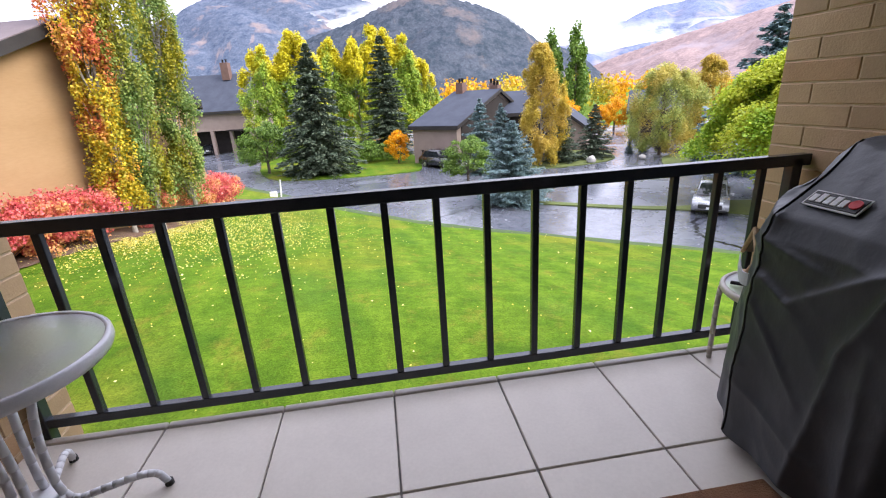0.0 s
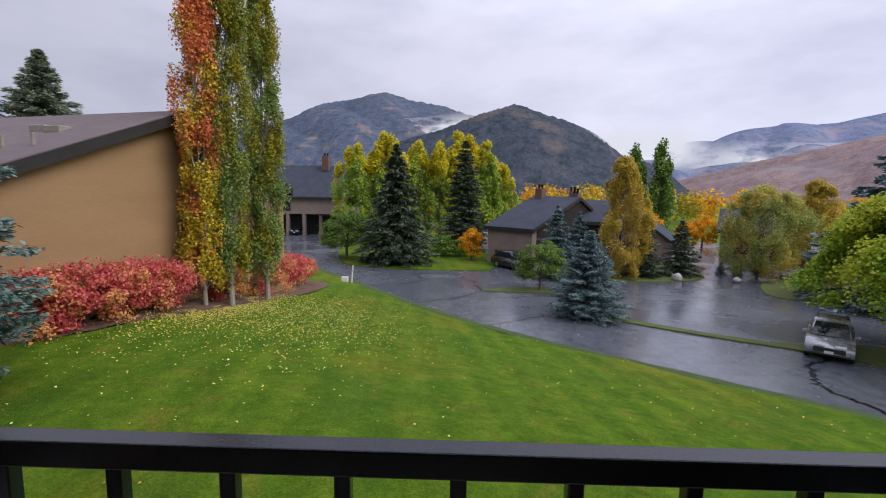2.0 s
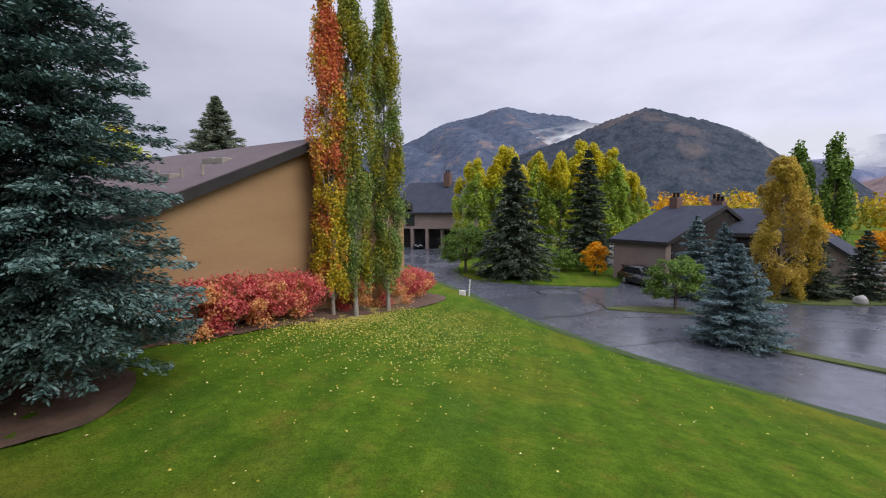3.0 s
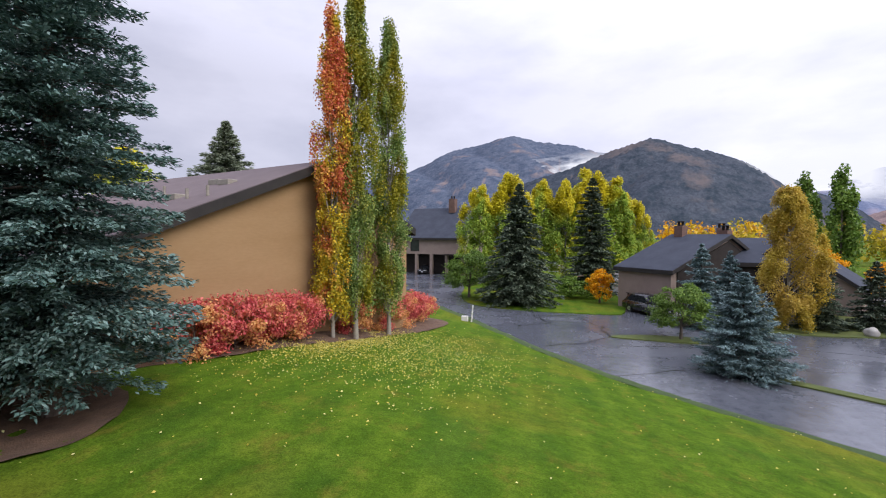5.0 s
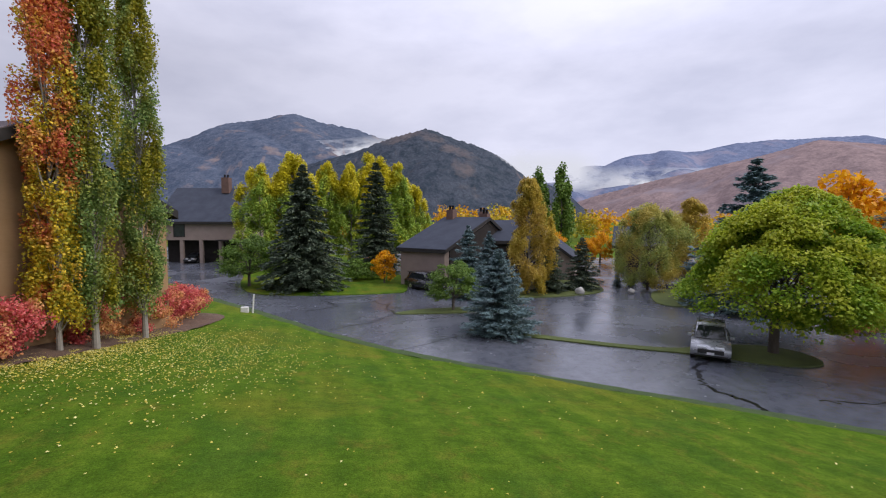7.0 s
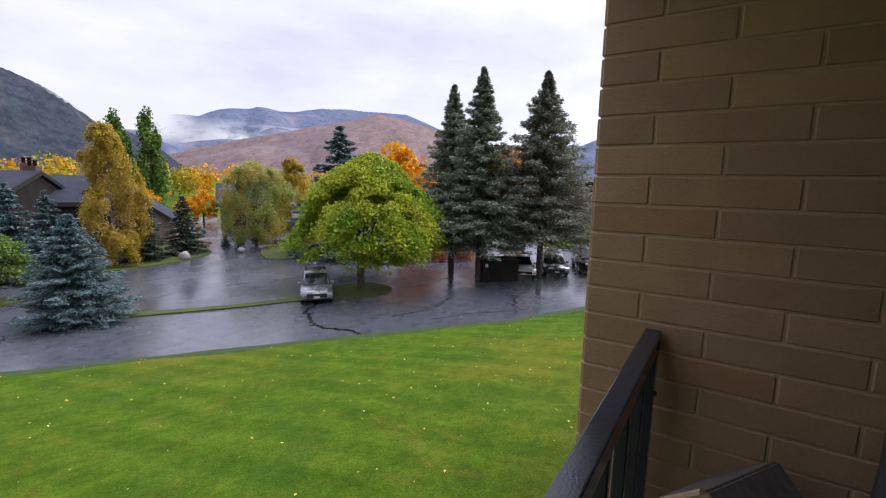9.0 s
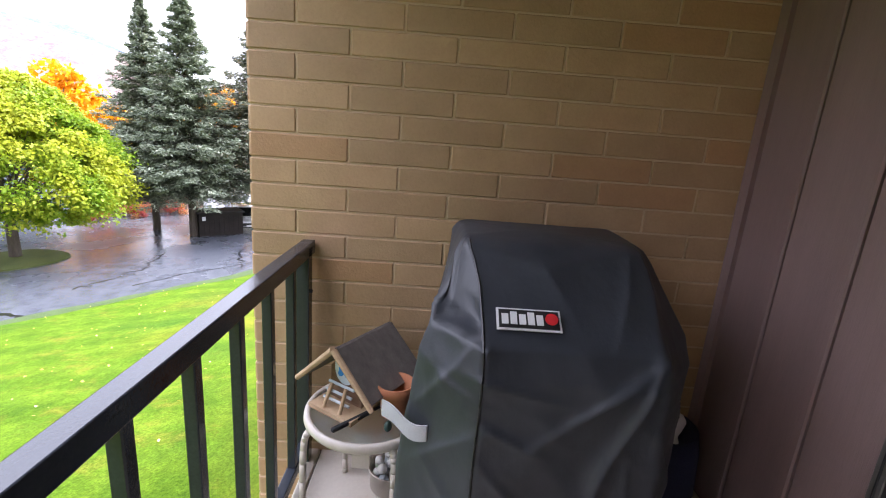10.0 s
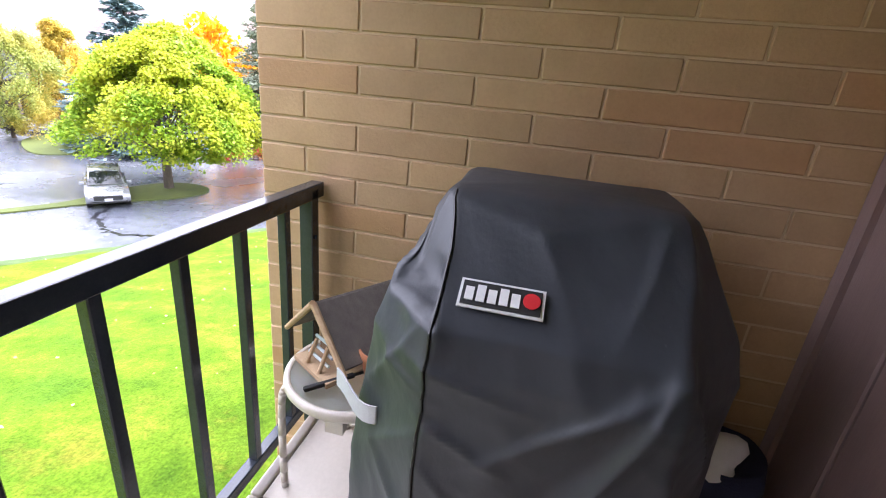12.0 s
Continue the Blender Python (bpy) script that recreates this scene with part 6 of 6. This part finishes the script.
for s in (-1, 1):
    tilt = Matrix.Translation((0, 0, 0.198)) @ Matrix.Rotation(radians(s * 42), 4, "Y")
    bm = bmesh.new()
    box(bm, min(0, s * 0.185), max(0, s * 0.185), -0.135, 0.125, -0.006, 0.006, tilt)
    soften(bm, 0.002, 1)
    part("roof_board", bm, WEATHERED, bird)
    bm = bmesh.new()
    rod(bm, tilt @ Vector((0, -0.142, 0.002)), tilt @ Vector((s * 0.20, -0.142, 0.002)), 0.010, 0.008, 8)
    part("twig", bm, TWIG, bird)
    bm = bmesh.new()
    rod(bm, (s * 0.032, -0.145, 0.014), (s * 0.028, -0.115, 0.078), 0.006, 0.006, 7)
    part("ladder_post", bm, TWIG, bird)
for z in (0.035, 0.055, 0.075):
    bm = bmesh.new()
    y = -0.138 + (z - 0.014) * 0.55
    rod(bm, (-0.05, y, z), (0.05, y, z), 0.0045, 0.0045, 6)
    part("rung", bm, PALE_PAINT, bird)
bm = bmesh.new()
bmesh.ops.create_cone(bm, cap_ends=True, segments=28, radius1=0.040, radius2=0.040, depth=0.006, matrix=Matrix.Translation((0, -0.089, 0.122)) @ Matrix.Diagonal((1, 1, 1.25, 1)) @ Matrix.Rotation(radians(90), 4, "X"))
plaque = part("plaque", bm, PALE_PAINT, bird, "pale oval plaque")
bm = bmesh.new()
for x, z, r in ((-0.008, 0.118, 0.016), (0.012, 0.110, 0.014), (-0.016, 0.104, 0.010), (0.004, 0.128, 0.009), (0.02, 0.124, 0.007)):
    bmesh.ops.create_cone(bm, cap_ends=True, segments=9, radius1=r, radius2=r * 0.9, depth=0.003, matrix=Matrix.Translation((x, -0.0935 - x * 0.02, z)) @ Matrix.Rotation(radians(90), 4, "X"))
part("motif", bm, BLUE_PAINT, plaque, "bright blue painted motif")

bird.matrix_world = bird.matrix_world @ Matrix.Diagonal((1.2, 1.2, 1.25, 1))
TERRACOTTA = surface("terracotta", (0.36, 0.13, 0.06), (0.47, 0.19, 0.09), 0.8, 6, 60, 0.3)
pot = thing("flower_pot", "empty terracotta flower pot on the glass table", "flower pot", (2.045, -0.412, TABLE2[2]))
bm = bmesh.new()
lathe(bm, [(0.0, 0.0), (0.046, 0.0), (0.060, 0.088), (0.067, 0.089), (0.071, 0.125), (0.064, 0.126), (0.055, 0.09), (0.043, 0.008), (0.0, 0.008)], 36)
bmesh.ops.remove_doubles(bm, verts=bm.verts[:], dist=0.0005)
part("body", bm, TERRACOTTA, pot)
GREEN_PLASTIC = surface("green_black_plastic", (0.012, 0.03, 0.022), (0.03, 0.06, 0.045), 0.4, 20, 90, 0.1)
lighter = thing("grill_lighter", "long black stick lighter on the glass table", "lighter", (1.958, -0.262, TABLE2[2] + 0.002), -43)
bm = bmesh.new()
box(bm, -0.065, 0.10, -0.008, 0.010, 0, 0.014)
soften(bm, 0.004, 2)
part("handle", bm, BLACK_FABRIC, lighter)
bm = bmesh.new()
rod(bm, (0.10, 0, 0.008), (0.19, 0, 0.008), 0.005, 0.005, 8)
part("nozzle", bm, GASKET, lighter)
bm = bmesh.new()
bmesh.ops.create_icosphere(bm, subdivisions=2, radius=0.02, matrix=Matrix.Translation((1.945, -0.400, TABLE2[2] + 0.014)) @ Matrix.Diagonal((0.8, 0.7, 1.0, 1)))
tagged(part("pebble", bm, GREEN_PLASTIC, smooth=True), "small dark green stone on the glass table", "stone")

STEEL = surface("brushed_bowl", (0.42, 0.38, 0.33), (0.55, 0.50, 0.44), 0.35, 6, 200, 0.1, 0.7)
bowl = thing("bowl", "metal bowl of pastel balls on the floor", "bowl", (2.215, -0.405, 0))
bm = bmesh.new()
lathe(bm, [(0.0, 0.0), (0.082, 0.0), (0.090, 0.012), (0.098, 0.105), (0.103, 0.108), (0.094, 0.106), (0.086, 0.014), (0.0, 0.01)], 40)
bmesh.ops.remove_doubles(bm, verts=bm.verts[:], dist=0.0005)
part("body", bm, STEEL, bowl)
pastels = [surface("pastel_ball_" + w, tuple(v * 0.9 for v in c), c, 0.5, 20, 90, 0.1) for w, c in (("pink", (0.62, 0.36, 0.40)), ("grey", (0.5, 0.54, 0.57)), ("green", (0.50, 0.62, 0.45)), ("white", (0.66, 0.64, 0.60)))]
rng = random.Random(8)
for i in range(19):
    ring_r, cnt, zz = ((0.062, 8, 0.075), (0.03, 4, 0.08), (0.055, 6, 0.112), (0.0, 1, 0.118))[0 if i < 8 else 1 if i < 12 else 2 if i < 18 else 3]
    a = 2 * math.pi * i / cnt + 0.3
    bm = bmesh.new()
    bmesh.ops.create_icosphere(bm, subdivisions=2, radius=0.021)
    ball = part("ball", bm, pastels[rng.randrange(4)], smooth=True)
    ball.location = (2.215 + ring_r * math.cos(a), -0.405 + ring_r * math.sin(a), zz)
    tagged(ball, "small pastel ball lying in the metal bowl", "ball", "balls in the bowl")


def shoe(x, y, turn):
    s = thing("sandal", "black and white sandal on the balcony floor", "sandal", (x, y, 0), turn, "pair of sandals")
    bm = bmesh.new()
    lathe(bm, [(0.0, 0.0), (0.046, 0.0), (0.05, 0.012), (0.046, 0.026), (0.0, 0.026)], 24)
    bmesh.ops.remove_doubles(bm, verts=bm.verts[:], dist=0.0005)
    for v in bm.verts:
        v.co.y *= 2.7 - 0.5 * (v.co.y > 0)
        v.co.x *= 1.0 if v.co.y < 0 else 0.85
    part("sole", bm, GASKET, s)
    bm = bmesh.new()
    strip = []
    for i in range(11):
        a = math.pi * i / 10
        strip.append([bm.verts.new((0.05 * math.cos(a), y0, 0.02 + h * math.sin(a))) for y0, h in ((-0.105, 0.028), (-0.07, 0.045), (-0.02, 0.055))])
    for p, q in zip(strip, strip[1:]):
        for j in range(2):
            bm.faces.new((p[j], q[j], q[j + 1], p[j + 1])).smooth = True
    g = bmesh.ops.extrude_face_region(bm, geom=bm.faces[:])["geom"]
    bmesh.ops.translate(bm, verts=[v for v in g if isinstance(v, bmesh.types.BMVert)], vec=(0, 0, 0.005))
    part("strap", bm, BLACK_FABRIC, s)
    bm = bmesh.new()
    box(bm, -0.018, 0.018, -0.075, -0.045, 0.072, 0.078)
    part("buckle", bm, PATCH_WHITE, s, "white plastic tab")


shoe(1.83, -1.49, -96)
shoe(1.83, -1.62, -84)

BLUE_CLOTH = surface("navy_cloth", (0.012, 0.016, 0.045), (0.025, 0.032, 0.085), 0.85, 6, 120, 0.5)
sack = thing("tote_bag", "navy cloth bag with a white lining behind the grill", "bag", (2.235, -1.52, 0), 10)
bm = bmesh.new()
lathe(bm, [(0.0, 0.0), (0.13, 0.0), (0.16, 0.1), (0.155, 0.28), (0.13, 0.36), (0.115, 0.35), (0.0, 0.30)], 28)
bmesh.ops.remove_doubles(bm, verts=bm.verts[:], dist=0.0005)
for v in bm.verts:
    v.co += Vector((noise.noise(v.co * 9), noise.noise(v.co * 9 + Vector((5, 0, 0))), 0)) * 0.02
part("body", bm, BLUE_CLOTH, sack, smooth=True)
bm = bmesh.new()
bmesh.ops.create_icosphere(bm, subdivisions=3, radius=0.085, matrix=Matrix.Translation((-0.05, 0.03, 0.36)) @ Matrix.Diagonal((1, 0.8, 0.9, 1)))
for v in bm.verts:
    v.co += v.normal * (0.07 * noise.noise(v.co * 13) + 0.03 * (0.3 - abs(noise.noise(v.co * 31))))
part("lining", bm, PATCH_WHITE, sack, "crumpled white cloth", smooth=True)

COIR = surface("coir_mat", (0.16, 0.07, 0.03), (0.30, 0.15, 0.075), 1.0, 8, 160, 1.0, depth=0.01)
bm = bmesh.new()
box(bm, 1.04, 1.60, -1.50, -0.84, 0.002, 0.018)
soften(bm, 0.006, 2)
tagged(part("doormat", bm, COIR), "brown coir doormat before the sliding door", "doormat")


# ---------- floor tiles ----------
edges_x = [LEFT_X] + [x for x in (-0.7175 - TILE_W, -0.7175, -0.196, 0.3255, 0.847, 1.3685, 1.89, 2.4115) if LEFT_X + 0.05 < x < RIGHT_X - 0.03] + [RIGHT_X]
edges_y = [-0.058, -0.628, -1.248, BACK_Y]
made = {}
for x0, x1 in zip(edges_x, edges_x[1:]):
    for y1, y0 in zip(edges_y, edges_y[1:]):
        key = (round(x1 - x0, 3), round(y1 - y0, 3))
        if key not in made:
            bm = bmesh.new()
            box(bm, 0.004, key[0] - 0.004, 0.004, key[1] - 0.004, -0.03, 0.0)
            soften(bm, 0.003, 1)
            made[key] = mesh_of("tile", bm, TILE)
        part("tile", made[key], TILE, tiles).location = (x0, y0, 0)
    bm = bmesh.new()
    box(bm, x0 + 0.002, x1 - 0.002, -0.055, -0.012, -0.12, 0.004)
    soften(bm, 0.009, 3)
    part("edging", bm, TILE, tiles, "rounded edging tile")

# ---------- bricks ----------
COURSE, LENGTH, JOINT = 0.0995, 0.4065, 0.008
bricks_made = {}


def brick(parent, length, axis, x, y, z):
    """One brick that stands 5 mm proud of the mortar; axis: the way it runs."""
    key = (round(length, 3), axis)
    if key not in bricks_made:
        bm = bmesh.new()
        h = COURSE - JOINT
        if axis == "y":
            box(bm, -0.008, 0.008, -key[0] / 2, key[0] / 2, -h / 2, h / 2)
        else:
            box(bm, -key[0] / 2, key[0] / 2, -0.008, 0.008, -h / 2, h / 2)
        soften(bm, 0.0035, 1)
        bricks_made[key] = mesh_of("brick", bm, BRICK)
    part("brick", bricks_made[key], BRICK, parent).location = (x, y, z)


for wall_name, face, inward in (("wall_east", RIGHT_X, 1), ("wall_west", LEFT_X, -1)):
    wall = bpy.data.objects[wall_name]
    for n in range(-21, 13):
        top = 1.2216 + n * COURSE
        z = top - COURSE / 2
        if z > TOP_Z - 0.02:
            continue
        first = -0.152 if n % 2 == 0 else 0.052
        cuts = [END_Y] + [first - LENGTH * k for k in range(12) if first - LENGTH * k > BACK_Y + 0.05] + [BACK_Y]
        for y1, y0 in zip(cuts, cuts[1:]):
            if z < 0 and y0 < -0.35:
                continue
            brick(wall, y1 - y0 - JOINT, "y", face + inward * 0.009, (y0 + y1) / 2, z)
        brick(wall, 0.262, "x", face + inward * 0.142, END_Y - 0.003, z)
